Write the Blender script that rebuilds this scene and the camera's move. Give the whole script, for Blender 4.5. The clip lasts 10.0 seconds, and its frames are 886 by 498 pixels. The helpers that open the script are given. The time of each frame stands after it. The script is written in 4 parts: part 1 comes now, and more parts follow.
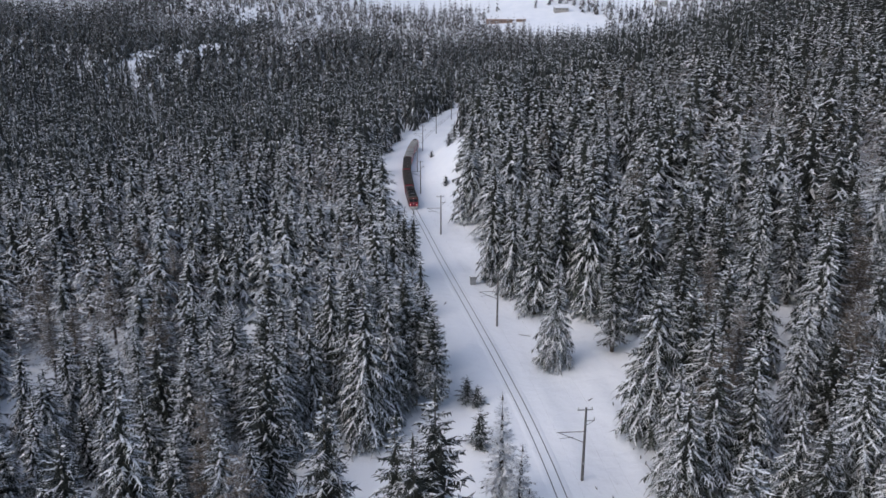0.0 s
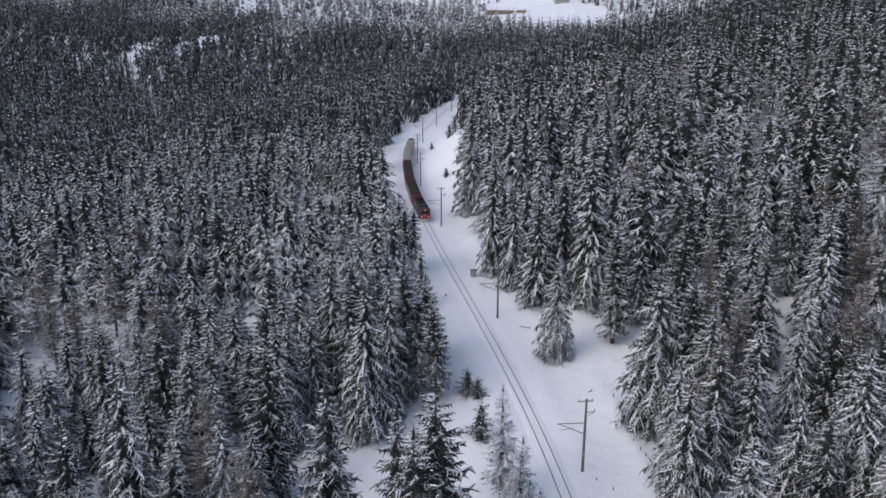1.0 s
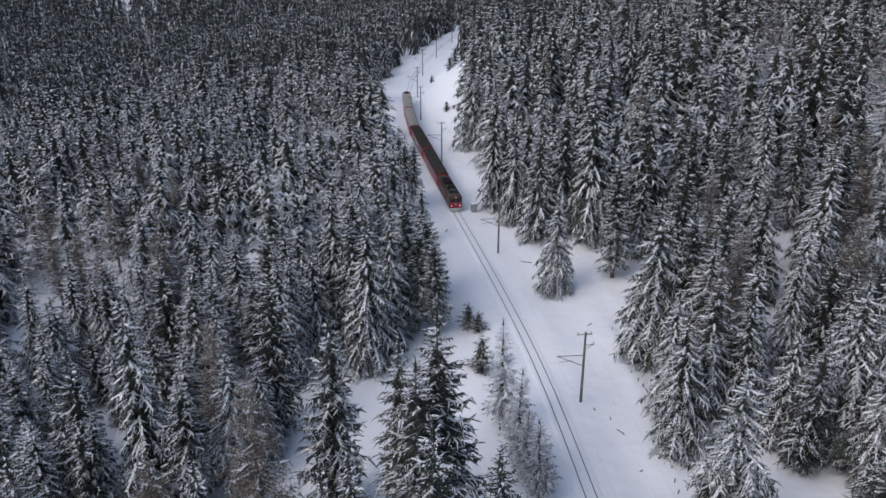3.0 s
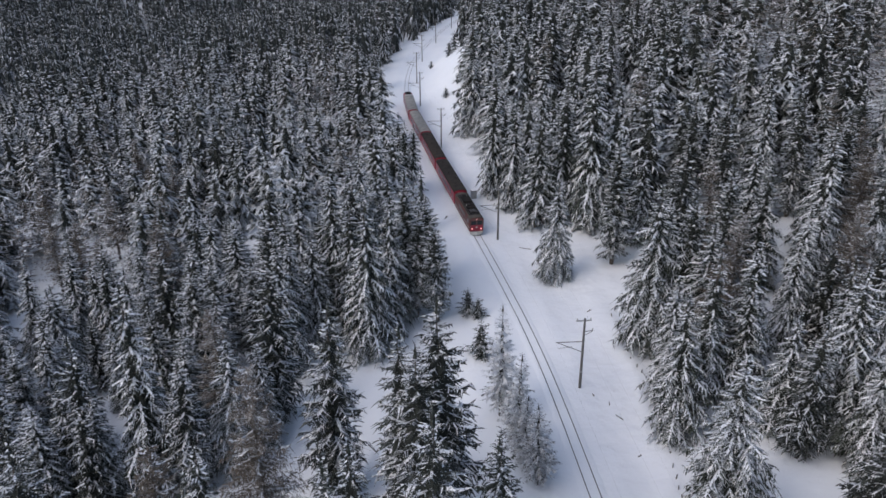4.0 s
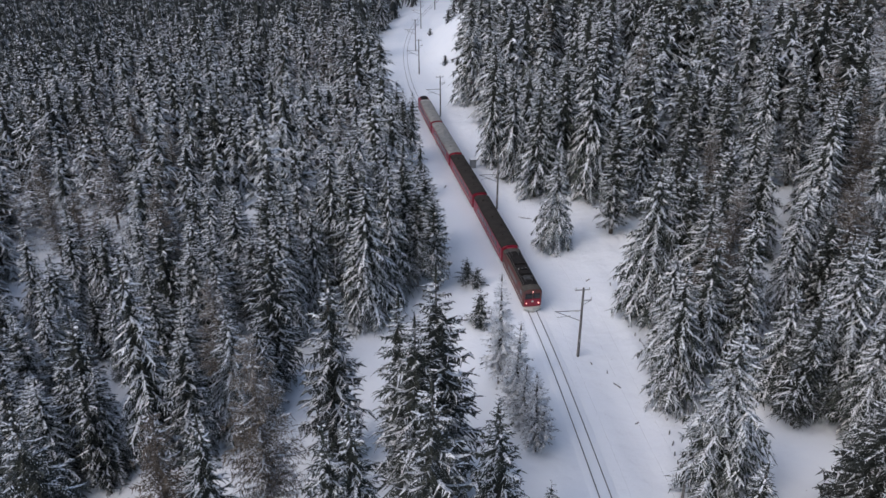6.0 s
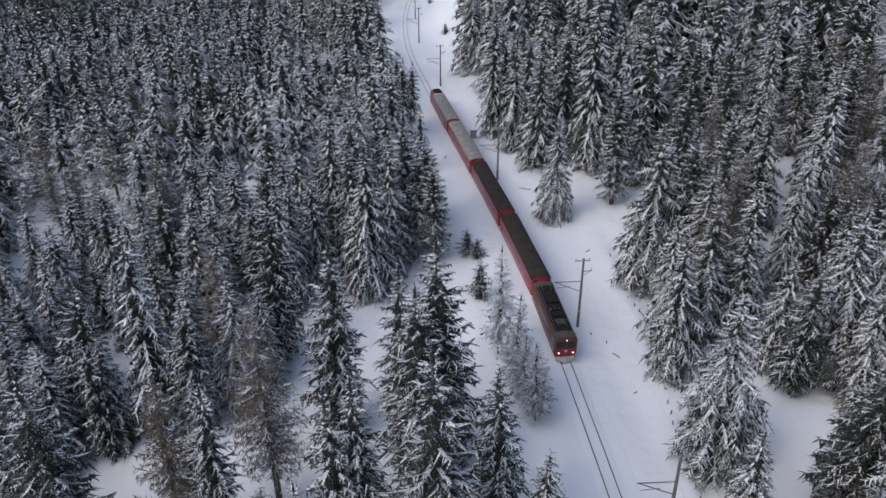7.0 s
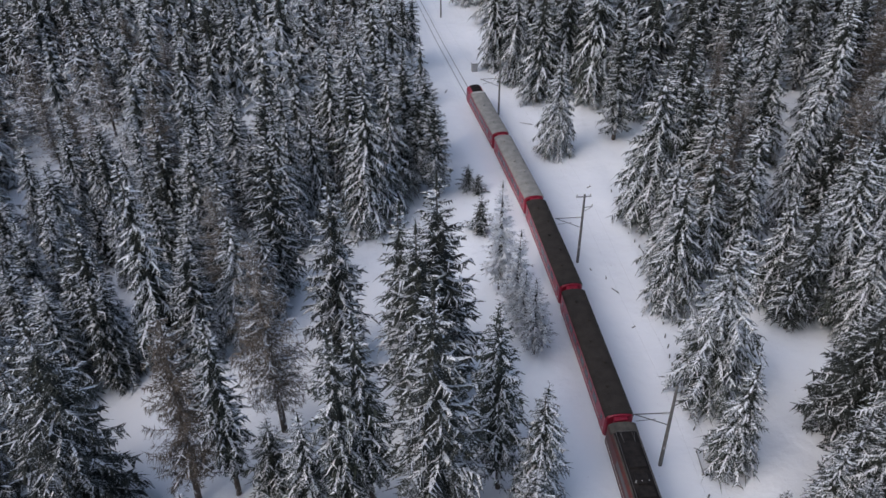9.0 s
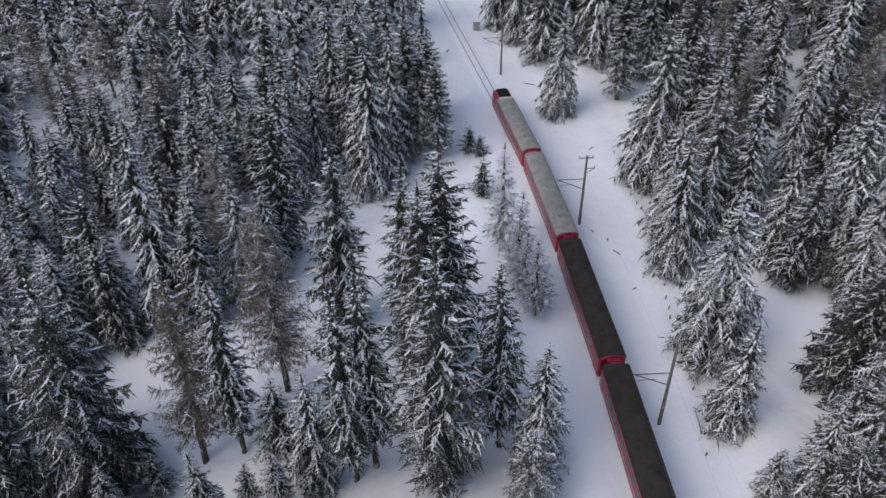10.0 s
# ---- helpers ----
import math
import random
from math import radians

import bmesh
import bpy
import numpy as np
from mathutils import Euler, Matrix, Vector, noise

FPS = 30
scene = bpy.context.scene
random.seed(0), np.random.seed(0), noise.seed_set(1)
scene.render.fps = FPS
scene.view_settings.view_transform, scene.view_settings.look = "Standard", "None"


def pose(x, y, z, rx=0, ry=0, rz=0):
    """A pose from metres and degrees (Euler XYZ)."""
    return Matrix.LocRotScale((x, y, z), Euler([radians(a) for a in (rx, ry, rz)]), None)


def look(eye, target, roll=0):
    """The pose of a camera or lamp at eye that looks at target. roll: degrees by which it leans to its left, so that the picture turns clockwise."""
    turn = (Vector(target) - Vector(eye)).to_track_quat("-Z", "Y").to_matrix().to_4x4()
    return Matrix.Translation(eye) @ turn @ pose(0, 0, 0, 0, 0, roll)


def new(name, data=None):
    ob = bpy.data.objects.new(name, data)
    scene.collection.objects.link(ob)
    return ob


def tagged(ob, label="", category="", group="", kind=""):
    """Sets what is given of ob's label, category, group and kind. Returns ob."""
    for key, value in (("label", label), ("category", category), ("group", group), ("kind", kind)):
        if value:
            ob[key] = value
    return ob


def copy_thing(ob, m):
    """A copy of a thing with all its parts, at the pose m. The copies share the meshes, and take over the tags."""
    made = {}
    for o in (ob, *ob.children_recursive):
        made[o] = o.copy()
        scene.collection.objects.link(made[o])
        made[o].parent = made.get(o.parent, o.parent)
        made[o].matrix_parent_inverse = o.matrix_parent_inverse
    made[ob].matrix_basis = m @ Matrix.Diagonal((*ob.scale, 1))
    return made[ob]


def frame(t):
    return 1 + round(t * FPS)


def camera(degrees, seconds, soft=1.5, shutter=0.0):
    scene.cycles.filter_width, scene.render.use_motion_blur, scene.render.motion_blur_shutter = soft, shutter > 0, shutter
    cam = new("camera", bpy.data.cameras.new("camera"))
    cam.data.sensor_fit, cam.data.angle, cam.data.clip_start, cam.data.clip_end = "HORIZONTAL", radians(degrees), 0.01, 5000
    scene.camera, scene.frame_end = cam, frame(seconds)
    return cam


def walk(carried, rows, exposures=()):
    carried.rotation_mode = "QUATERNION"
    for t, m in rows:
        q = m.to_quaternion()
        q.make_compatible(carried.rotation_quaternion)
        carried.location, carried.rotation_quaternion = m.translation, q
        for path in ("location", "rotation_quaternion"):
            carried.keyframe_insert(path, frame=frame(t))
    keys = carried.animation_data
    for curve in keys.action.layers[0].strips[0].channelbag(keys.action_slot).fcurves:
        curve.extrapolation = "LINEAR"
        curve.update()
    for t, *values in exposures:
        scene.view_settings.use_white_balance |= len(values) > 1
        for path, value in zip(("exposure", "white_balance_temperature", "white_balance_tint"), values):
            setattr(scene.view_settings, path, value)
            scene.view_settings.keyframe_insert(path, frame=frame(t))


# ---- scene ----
# ---- camera: a drone that hovers and tilts its lens down ----
EYE = 48.0
cam = camera(63.6, 10.0, soft=1.5)
TILTS = [  # seconds, yaw, pitch, roll
    (0.0, 0.0, -15.0, -0.1), (0.5, -0.009, -15.0, -0.08), (1.0, 0.003, -15.637, 0.0), (1.5, 0.005, -17.733, 0.12),
    (2.0, 0.021, -19.518, 0.22), (2.5, 0.011, -20.274, 0.22), (4.0, -0.051, -21.893, 0.24), (4.5, -0.065, -22.424, 0.25),
    (5.0, -0.083, -22.97, 0.22), (5.5, -0.107, -23.506, 0.21), (7.0, -0.125, -26.665, 0.29), (7.5, -0.125, -27.913, 0.27),
    (8.0, -0.141, -29.155, 0.28), (8.5, -0.138, -30.388, 0.32), (9.0, -0.102, -31.786, 0.35), (9.5, -0.072, -33.29, 0.42),
    (10.0, -0.029, -34.838, 0.48)]
walk(cam, [(t, pose(0, 0, EYE, 90 + pitch, roll, yaw)) for t, yaw, pitch, roll in TILTS])

# ---- light: a bright overcast winter day ----
world = bpy.data.worlds.new("sky")
scene.world = world
world.use_nodes = True
wn = world.node_tree
sky = wn.nodes.new("ShaderNodeTexSky")
sky.sky_type, sky.sun_disc = "NISHITA", False
sky.sun_elevation, sky.sun_rotation = radians(42), radians(240)
sky.air_density, sky.dust_density = 1.0, 2.0
pale = wn.nodes.new("ShaderNodeHueSaturation")
pale.inputs["Saturation"].default_value = 0.88
wn.links.new(sky.outputs[0], pale.inputs["Color"])
wn.links.new(pale.outputs[0], wn.nodes["Background"].inputs["Color"])
wn.nodes["Background"].inputs["Strength"].default_value = 0.13
sun = new("sun", bpy.data.lights.new("sun", "SUN"))
sun.data.energy, sun.data.angle, sun.data.color = 0.32, radians(60), (1.0, 0.94, 0.965)
sun.matrix_world = look((-70, -40, 120), (0, 0, 0))
scene.view_settings.exposure = 0.5

# ---- materials ----
class Nodes:
    """A node material in a few calls."""

    def __init__(self, name, rough=0.8, metal=0.0):
        self.mat = bpy.data.materials.new(name)
        self.mat.use_nodes = True
        self.tree = self.mat.node_tree
        self.out = self.tree.nodes["Principled BSDF"]
        self.out.inputs["Roughness"].default_value = rough
        self.out.inputs["Metallic"].default_value = metal

    def add(self, kind, **values):
        n = self.tree.nodes.new("ShaderNode" + kind)
        for k, v in values.items():
            n.inputs[k.replace("_", " ")].default_value = v
        return n

    def link(self, a, b):
        self.tree.links.new(a, b)

    def noise(self, scale, where, detail=3.0):
        n = self.add("TexNoise", Scale=scale, Detail=detail)
        self.link(where, n.inputs["Vector"])
        return n.outputs["Fac"]

    def span(self, value, lo, hi, a=0.0, b=1.0):
        n = self.add("MapRange")
        n.interpolation_type = "SMOOTHSTEP"
        for i, v in ((1, lo), (2, hi), (3, a), (4, b)):
            n.inputs[i].default_value = v
        self.link(value, n.inputs[0])
        return n.outputs[0]

    def math(self, op, a, b):
        n = self.add("Math")
        n.operation = op
        for i, v in enumerate((a, b)):
            if isinstance(v, (int, float)):
                n.inputs[i].default_value = v
            else:
                self.link(v, n.inputs[i])
        return n.outputs[0]

    def mix(self, fac, a, b):
        n = self.add("Mix")
        n.data_type = "RGBA"
        for i, v in ((0, fac), (6, a), (7, b)):
            if isinstance(v, (int, float)):
                n.inputs[i].default_value = v
            elif isinstance(v, tuple):
                n.inputs[i].default_value = (*v, 1)
            else:
                self.link(v, n.inputs[i])
        return n.outputs[2]

    def colour(self, socket):
        if isinstance(socket, tuple):
            self.out.inputs["Base Color"].default_value = (*socket, 1)
        else:
            self.link(socket, self.out.inputs["Base Color"])
        return self

    def bump(self, height, strength, distance):
        n = self.add("Bump", Strength=strength, Distance=distance)
        self.link(height, n.inputs["Height"])
        self.link(n.outputs[0], self.out.inputs["Normal"])
        return self

    def place(self):
        return self.add("NewGeometry").outputs["Position"]

    def local(self):
        return self.add("TexCoord").outputs["Object"]


def snow_material():
    m = Nodes("snow", 0.75)
    p = m.place()
    big, mid, small = m.noise(0.07, p, 4), m.noise(0.6, p, 5), m.noise(9.0, p, 4)
    c = m.mix(m.span(big, 0.35, 0.7), (0.80, 0.82, 0.86), (0.86, 0.87, 0.90))
    c = m.mix(m.span(mid, 0.62, 0.85, 0, 0.25), c, (0.66, 0.66, 0.68))
    c = m.mix(m.span(m.noise(3.1, p, 2), 0.74, 0.8, 0, 0.5), c, (0.30, 0.27, 0.24))
    m.colour(c)
    m.bump(m.math("ADD", m.math("MULTIPLY", mid, 1.0), m.math("MULTIPLY", small, 0.12)), 0.38, 0.5)
    return m.mat


def plain_snow(name, colour=(0.84, 0.85, 0.88), gaps=0.0):
    m = Nodes(name, 0.75)
    p = m.place()
    m.colour(m.mix(m.span(m.noise(1.2, p), 0.3, 0.7), colour, tuple(v * 0.92 for v in colour)))
    m.bump(m.noise(5.0, p, 4), 0.5, 0.2)
    if gaps:
        m.link(m.span(m.noise(8.0, p, 2), gaps - 0.03, gaps + 0.03), m.out.inputs["Alpha"])
    return m.mat


def needle_material(name, dark, light, low, high, grain=4.6, cover=1.0, gaps=0.0):
    """Needles or twigs with snow lying on what faces up, in clumps."""
    m = Nodes(name, 0.85)
    p = m.place()
    n = m.add("SeparateXYZ")
    m.link(m.add("NewGeometry").outputs["Normal"], n.inputs[0])
    clump = m.noise(grain, p, 3)
    wide = m.noise(0.13, p, 2)
    isle = m.add("NewGeometry").outputs["Random Per Island"]
    one = m.add("ObjectInfo").outputs["Random"]
    green = m.mix(m.span(m.noise(0.9, p, 2), 0.3, 0.7), dark, light)
    green = m.mix(m.math("MULTIPLY", one, 0.4), green, tuple(v * w for v, w in zip(light, (1.06, 1.06, 0.96))))
    up = m.span(n.outputs[2], 0.0, 0.75)
    load = m.math("ADD", m.math("MULTIPLY", clump, 0.75), m.math("MULTIPLY", up, 0.30))
    load = m.math("ADD", load, m.math("MULTIPLY", m.math("SUBTRACT", wide, 0.5), 0.35))
    load = m.math("ADD", load, m.math("MULTIPLY", m.math("SUBTRACT", isle, 0.5), 0.16))
    load = m.math("ADD", load, m.math("MULTIPLY", m.math("SUBTRACT", one, 0.5), 0.10))
    fac = m.math("MULTIPLY", m.span(load, low, high), cover)
    m.colour(m.mix(fac, green, (0.80, 0.82, 0.86)))
    m.bump(m.noise(14.0, p, 2), 0.5, 0.08)
    if gaps:
        m.link(m.span(m.noise(8.5, p, 2), gaps - 0.02, gaps + 0.02), m.out.inputs["Alpha"])
    return m.mat


def bark_material():
    m = Nodes("bark", 0.9)
    p = m.local()
    c = m.mix(m.span(m.noise(3, p), 0.3, 0.7), (0.06, 0.048, 0.04), (0.13, 0.105, 0.09))
    m.colour(m.mix(m.span(m.noise(1.7, m.place()), 0.56, 0.66, 0, 0.7), c, (0.7, 0.72, 0.76)))
    m.bump(m.noise(16, p), 0.7, 0.05)
    return m.mat


def coat(name, a, b, rough=0.5, metal=0.0, scale=2.0, dirt=(0.25, 0.22, 0.2), grime=0.3, bump=0.0, gloss=0.5):
    """Paint, metal or timber with two scales of wear."""
    m = Nodes(name, rough, metal)
    p = m.local()
    c = m.mix(m.span(m.noise(scale, p, 4), 0.3, 0.7), a, b)
    c = m.mix(m.span(m.noise(scale * 5, p, 4), 0.5, 0.75, 0, grime), c, dirt)
    m.colour(c)
    m.out.inputs["Specular IOR Level"].default_value = gloss
    if bump:
        m.bump(m.noise(scale * 8, p), 0.4, bump)
    return m.mat


SNOW = snow_material()
SNOW_PAD = plain_snow("snow_load")
SNOW_BOUGH = plain_snow("snow_on_boughs", gaps=0.43)
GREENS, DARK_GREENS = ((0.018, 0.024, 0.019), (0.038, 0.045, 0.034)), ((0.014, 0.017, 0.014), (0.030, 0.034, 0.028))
NEEDLES = needle_material("spruce_needles", *GREENS, 0.67, 0.92, 7.5, 0.75, gaps=0.42)
NEEDLES_DARK = needle_material("dark_needles", *DARK_GREENS, 0.70, 0.92, 7.0, 0.75, gaps=0.42)
WOOD = needle_material("forest_needles", *GREENS, 0.57, 0.90, 6.5, 0.7, gaps=0.38)
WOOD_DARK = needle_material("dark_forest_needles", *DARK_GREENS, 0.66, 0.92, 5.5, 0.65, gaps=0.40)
# cooler needles, the blue haze of distance mixed into their colour
WOOD_FAR = needle_material("far_forest_needles", (0.014, 0.017, 0.016), (0.028, 0.033, 0.031), 0.57, 1.05, 2.6)
NEEDLES_FROST = needle_material("frosted_needles", (0.04, 0.04, 0.038), (0.07, 0.065, 0.06), 0.49, 0.76, 5.0, 0.85)
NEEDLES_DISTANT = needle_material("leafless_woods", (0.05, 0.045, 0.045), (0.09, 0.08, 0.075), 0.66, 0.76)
LARCH = needle_material("larch_twigs", (0.085, 0.066, 0.052), (0.15, 0.118, 0.09), 0.66, 0.82, 5.0, 0.35)
# needle colour darkened to hold the shade deep inside a crown
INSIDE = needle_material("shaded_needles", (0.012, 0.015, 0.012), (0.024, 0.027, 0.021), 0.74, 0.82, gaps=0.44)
LARCH_BOUGHS = needle_material("larch_boughs", (0.07, 0.055, 0.045), (0.12, 0.095, 0.075), 0.6, 0.75, 5.0, 0.8)
BARK = bark_material()
RED = coat("red_paint", (0.30, 0.010, 0.034), (0.23, 0.008, 0.026), 0.4, grime=0.18)
LOCO_RED = coat("sooty_red_paint", (0.12, 0.025, 0.024), (0.075, 0.035, 0.028), 0.6, scale=1.1, grime=0.6, dirt=(0.10, 0.09, 0.075))
ROOF_DARK = coat("dark_roof", (0.030, 0.025, 0.021), (0.044, 0.036, 0.030), 0.9, scale=1.2, dirt=(0.055, 0.05, 0.045), gloss=0.25)
CAB_ROOF = coat("cab_roof_paint", (0.105, 0.092, 0.075), (0.06, 0.053, 0.045), 0.8, scale=1.5, dirt=(0.06, 0.055, 0.05), gloss=0.3)
ROOF_GREY = coat("grey_roof", (0.30, 0.285, 0.26), (0.22, 0.21, 0.19), 0.7, scale=1.2, dirt=(0.42, 0.41, 0.40))
BLACK = coat("black_gear", (0.014, 0.012, 0.012), (0.028, 0.024, 0.022), 0.95, grime=0.2, dirt=(0.035, 0.03, 0.027), gloss=0.2)
STEEL = coat("steel", (0.16, 0.15, 0.14), (0.10, 0.09, 0.085), 0.45, 0.7)
RUST = coat("rail_steel", (0.20, 0.185, 0.175), (0.14, 0.13, 0.12), 0.55, 0.4, dirt=(0.12, 0.09, 0.07))
GREY = coat("grey_metal", (0.36, 0.36, 0.36), (0.28, 0.28, 0.28), 0.5, 0.2)
GLASS = coat("dark_glass", (0.015, 0.017, 0.02), (0.02, 0.022, 0.025), 0.22, grime=0.02)
TIMBER = coat("weathered_timber", (0.16, 0.15, 0.14), (0.10, 0.093, 0.088), 0.85, scale=3, bump=0.02)
PORCELAIN = coat("insulator", (0.5, 0.5, 0.48), (0.4, 0.38, 0.36), 0.3)
CREAM = coat("pale_paint", (0.55, 0.54, 0.50), (0.5, 0.48, 0.45), 0.5)
WALL_TAN = coat("tan_wall", (0.28, 0.19, 0.15), (0.23, 0.15, 0.115), 0.85, scale=0.4)
WALL_GREY = coat("grey_wall", (0.4, 0.38, 0.35), (0.32, 0.3, 0.28), 0.85, scale=0.4)


def lamp_material():
    m = Nodes("lit_lamp", 0.2)
    m.colour((0.9, 0.5, 0.45))
    m.out.inputs["Emission Color"].default_value = (1.0, 0.42, 0.38, 1)
    m.out.inputs["Emission Strength"].default_value = 2.2
    return m.mat


LAMP = lamp_material()

# ---- the lie of the land ----
TRACK_Y = np.array([-80, 0, 20, 43, 55.7, 65.5, 75, 87, 104.4, 127.3, 141.4, 161.2, 176.3, 199.8, 219.9, 246.7, 270.7, 301.3, 343.7, 393.7, 450, 510, 640], float)
TRACK_X = np.array([16.6, 16.6, 16.05, 14.9, 13.8, 12.95, 11.9, 10.15, 6.8, 2.1, -0.8, -4.5, -7.6, -10.1, -10.9, -10.4, -8.6, -4.6, 1.5, 11.8, 25, 41, 80])


def smooth_path():
    y = np.arange(-80.0, 640.0, 1.0)
    x = np.interp(y, TRACK_Y, TRACK_X)
    k = np.exp(-0.5 * (np.arange(-25, 26) / 6.0) ** 2)
    x = np.convolve(np.pad(x, 25, mode="reflect", reflect_type="odd"), k / k.sum(), "valid")
    return x, y


PATH_X, PATH_Y = smooth_path()
PATH_S = np.concatenate([[0.0], np.cumsum(np.hypot(np.diff(PATH_X), 1.0))])


def track_x(y):
    return np.interp(y, PATH_Y, PATH_X)


def rail_z(y):
    y = np.asarray(y, float)
    return (3.0 + 0.065 * (np.minimum(y, 90) - 70) + 0.085 * (np.clip(y, 90, 215) - 90)
            + 0.04 * np.clip(y - 215, 0, 185) + 0.02 * np.maximum(y - 400, 0))


def ramp(v, soft):
    """A softened max(v, 0)."""
    return np.where(v > soft, v, np.where(v < -soft, 0.0, (v + soft) ** 2 / (4 * soft)))


def waves(x, y, size, seed):
    """Smooth, uneven swells between about -1 and 1."""
    rng = np.random.RandomState(seed)
    out = 0
    for _ in range(7):
        a, f, p = rng.uniform(0, 6.283), rng.uniform(0.6, 1.7) / size, rng.uniform(0, 6.283)
        out = out + np.sin((x * np.cos(a) + y * np.sin(a)) * f * 6.283 + p)
    return out / 3.5


def fence_d(y):
    return np.interp(y, [30, 43, 57, 62, 70, 79, 90], [5.6, 6.3, 8.9, 9.6, 10.6, 11.2, 11.4])


def ground(x, y, fine=True):
    """The height of the snow."""
    x, y = np.asarray(x, float), np.asarray(y, float)
    d = x - track_x(np.clip(y, -80, 640))
    near = np.clip(1 - (y - 420) / 160, 0, 1)
    z = rail_z(np.clip(y, -80, 640)) - 0.10
    side = np.clip((np.abs(d) - 2.0) / 5.0, 0, 1)
    side = side * side * (3 - 2 * side) * near
    z = z + side * (0.10 * ramp(d - 5, 4) + 0.17 * ramp(d - 13, 8))
    z = z - side * (0.20 * ramp(-d - 3.5, 3) - 0.08 * ramp(-d - 60, 20) - 0.12 * ramp(-d - 150, 60))
    # the cutting's hump beside the bend
    z = z + 6.5 * np.exp(-(((x - 8) / 11) ** 2) - (((y - 219) / 32) ** 2)) * np.clip((d - 4) / 7, 0, 1)
    # the far valley side
    q = y + 0.75 * np.maximum(-x, 0) - 0.15 * np.maximum(x, 0)
    z = z + 0.10 * ramp(q - 470, 90) + 0.2 * ramp(y - 840, 40) + 0.10 * ramp(x - 260, 80) * (1 - near)
    free = np.clip((np.abs(d) - 2.2) / 5, 0, 1)
    z = z + free * (0.35 * waves(x, y, 17, 3) + 1.1 * waves(x, y, 70, 4) * np.clip((np.abs(d) - 6) / 30, 0, 1))
    z = z + np.clip((y - 500) / 300, 0, 1) * 9 * waves(x, y, 320, 5)
    z = z + 0.10 * np.exp(-(((np.abs(d) - 3.2) / 0.8) ** 2)) * (y < 500)
    # a ditch behind the fence
    z = z - 0.7 * np.exp(-(((d - fence_d(y) - 1.7) / 1.1) ** 2)) * np.clip((y - 33) / 8, 0, 1) * np.clip((92 - y) / 8, 0, 1)
    if fine:
        z = z + free * 0.10 * waves(x, y, 4.5, 6)
    return z


# ---- building helpers ----
def mesh_of(name, verts, faces, materials, slots=None, smooth=False):
    """A mesh from arrays: verts (n, 3), faces (m, 3) and, optionally, a material slot for each face."""
    verts, faces = np.asarray(verts, np.float32), np.asarray(faces, np.int32)
    me = bpy.data.meshes.new(name)
    n, k = faces.shape
    me.vertices.add(len(verts))
    me.vertices.foreach_set("co", verts.ravel())
    me.loops.add(n * k)
    me.loops.foreach_set("vertex_index", faces.ravel())
    me.polygons.add(n)
    me.polygons.foreach_set("loop_start", np.arange(0, n * k, k, dtype=np.int32))
    for m in materials:
        me.materials.append(m)
    if slots is not None:
        me.polygons.foreach_set("material_index", np.asarray(slots, np.int32))
    me.polygons.foreach_set("use_smooth", np.full(n, smooth))
    me.update(calc_edges=True)
    me.validate()
    return me


def part(name, bm, material, parent, label=""):
    """Links a bmesh as one mesh object under a thing or a part."""
    me = bpy.data.meshes.new(name)
    bm.to_mesh(me)
    bm.free()
    me.materials.append(material)
    ob = new(name, me)
    ob.parent = parent
    return tagged(ob, label)


def again(name, data, parent, m):
    """One more part on the same mesh."""
    ob = new(name, data)
    ob.parent = parent
    ob.matrix_basis = m
    return ob


def box(bm, x0, y0, z0, x1, y1, z1, bevel=0.0):
    made = bmesh.ops.create_cube(bm, size=1.0, matrix=Matrix.LocRotScale(
        ((x0 + x1) / 2, (y0 + y1) / 2, (z0 + z1) / 2), None, (abs(x1 - x0), abs(y1 - y0), abs(z1 - z0))))
    if bevel:
        edges = list({e for v in made["verts"] for e in v.link_edges})
        bmesh.ops.bevel(bm, geom=edges, offset=bevel, segments=2, affect="EDGES", profile=0.5)
    return bm


def rod(bm, a, b, r0, r1=None, sides=8):
    a, b = Vector(a), Vector(b)
    turn = (b - a).to_track_quat("Z", "Y").to_matrix().to_4x4()
    bmesh.ops.create_cone(bm, cap_ends=True, segments=sides, radius1=r0, radius2=r0 if r1 is None else r1,
                          depth=(b - a).length, matrix=Matrix.Translation((a + b) / 2) @ turn)
    return bm


def loft(bm, rings, closed=True, caps=True):
    """A skin over rings of equally many points."""
    rows = [[bm.verts.new(p) for p in ring] for ring in rings]
    n = len(rows[0])
    for a, b in zip(rows, rows[1:]):
        for i in range(n if closed else n - 1):
            bm.faces.new((a[i], a[(i + 1) % n], b[(i + 1) % n], b[i]))
    if caps and closed:
        bm.faces.new(rows[0][::-1])
        bm.faces.new(rows[-1])
    bmesh.ops.recalc_face_normals(bm, faces=bm.faces)
    return bm


# ---- ground ----
def axis(fine_lo, fine_hi, step, lo, hi, growth=1.09):
    mid = list(np.arange(fine_lo, fine_hi, step))
    up, d, v = [], step, fine_hi
    while v < hi:
        up.append(v)
        d *= growth
        v += d
    down, d, v = [], step, fine_lo
    while v > lo:
        d *= growth
        v -= d
        down.append(v)
    return np.array(down[::-1] + mid + up + [hi])


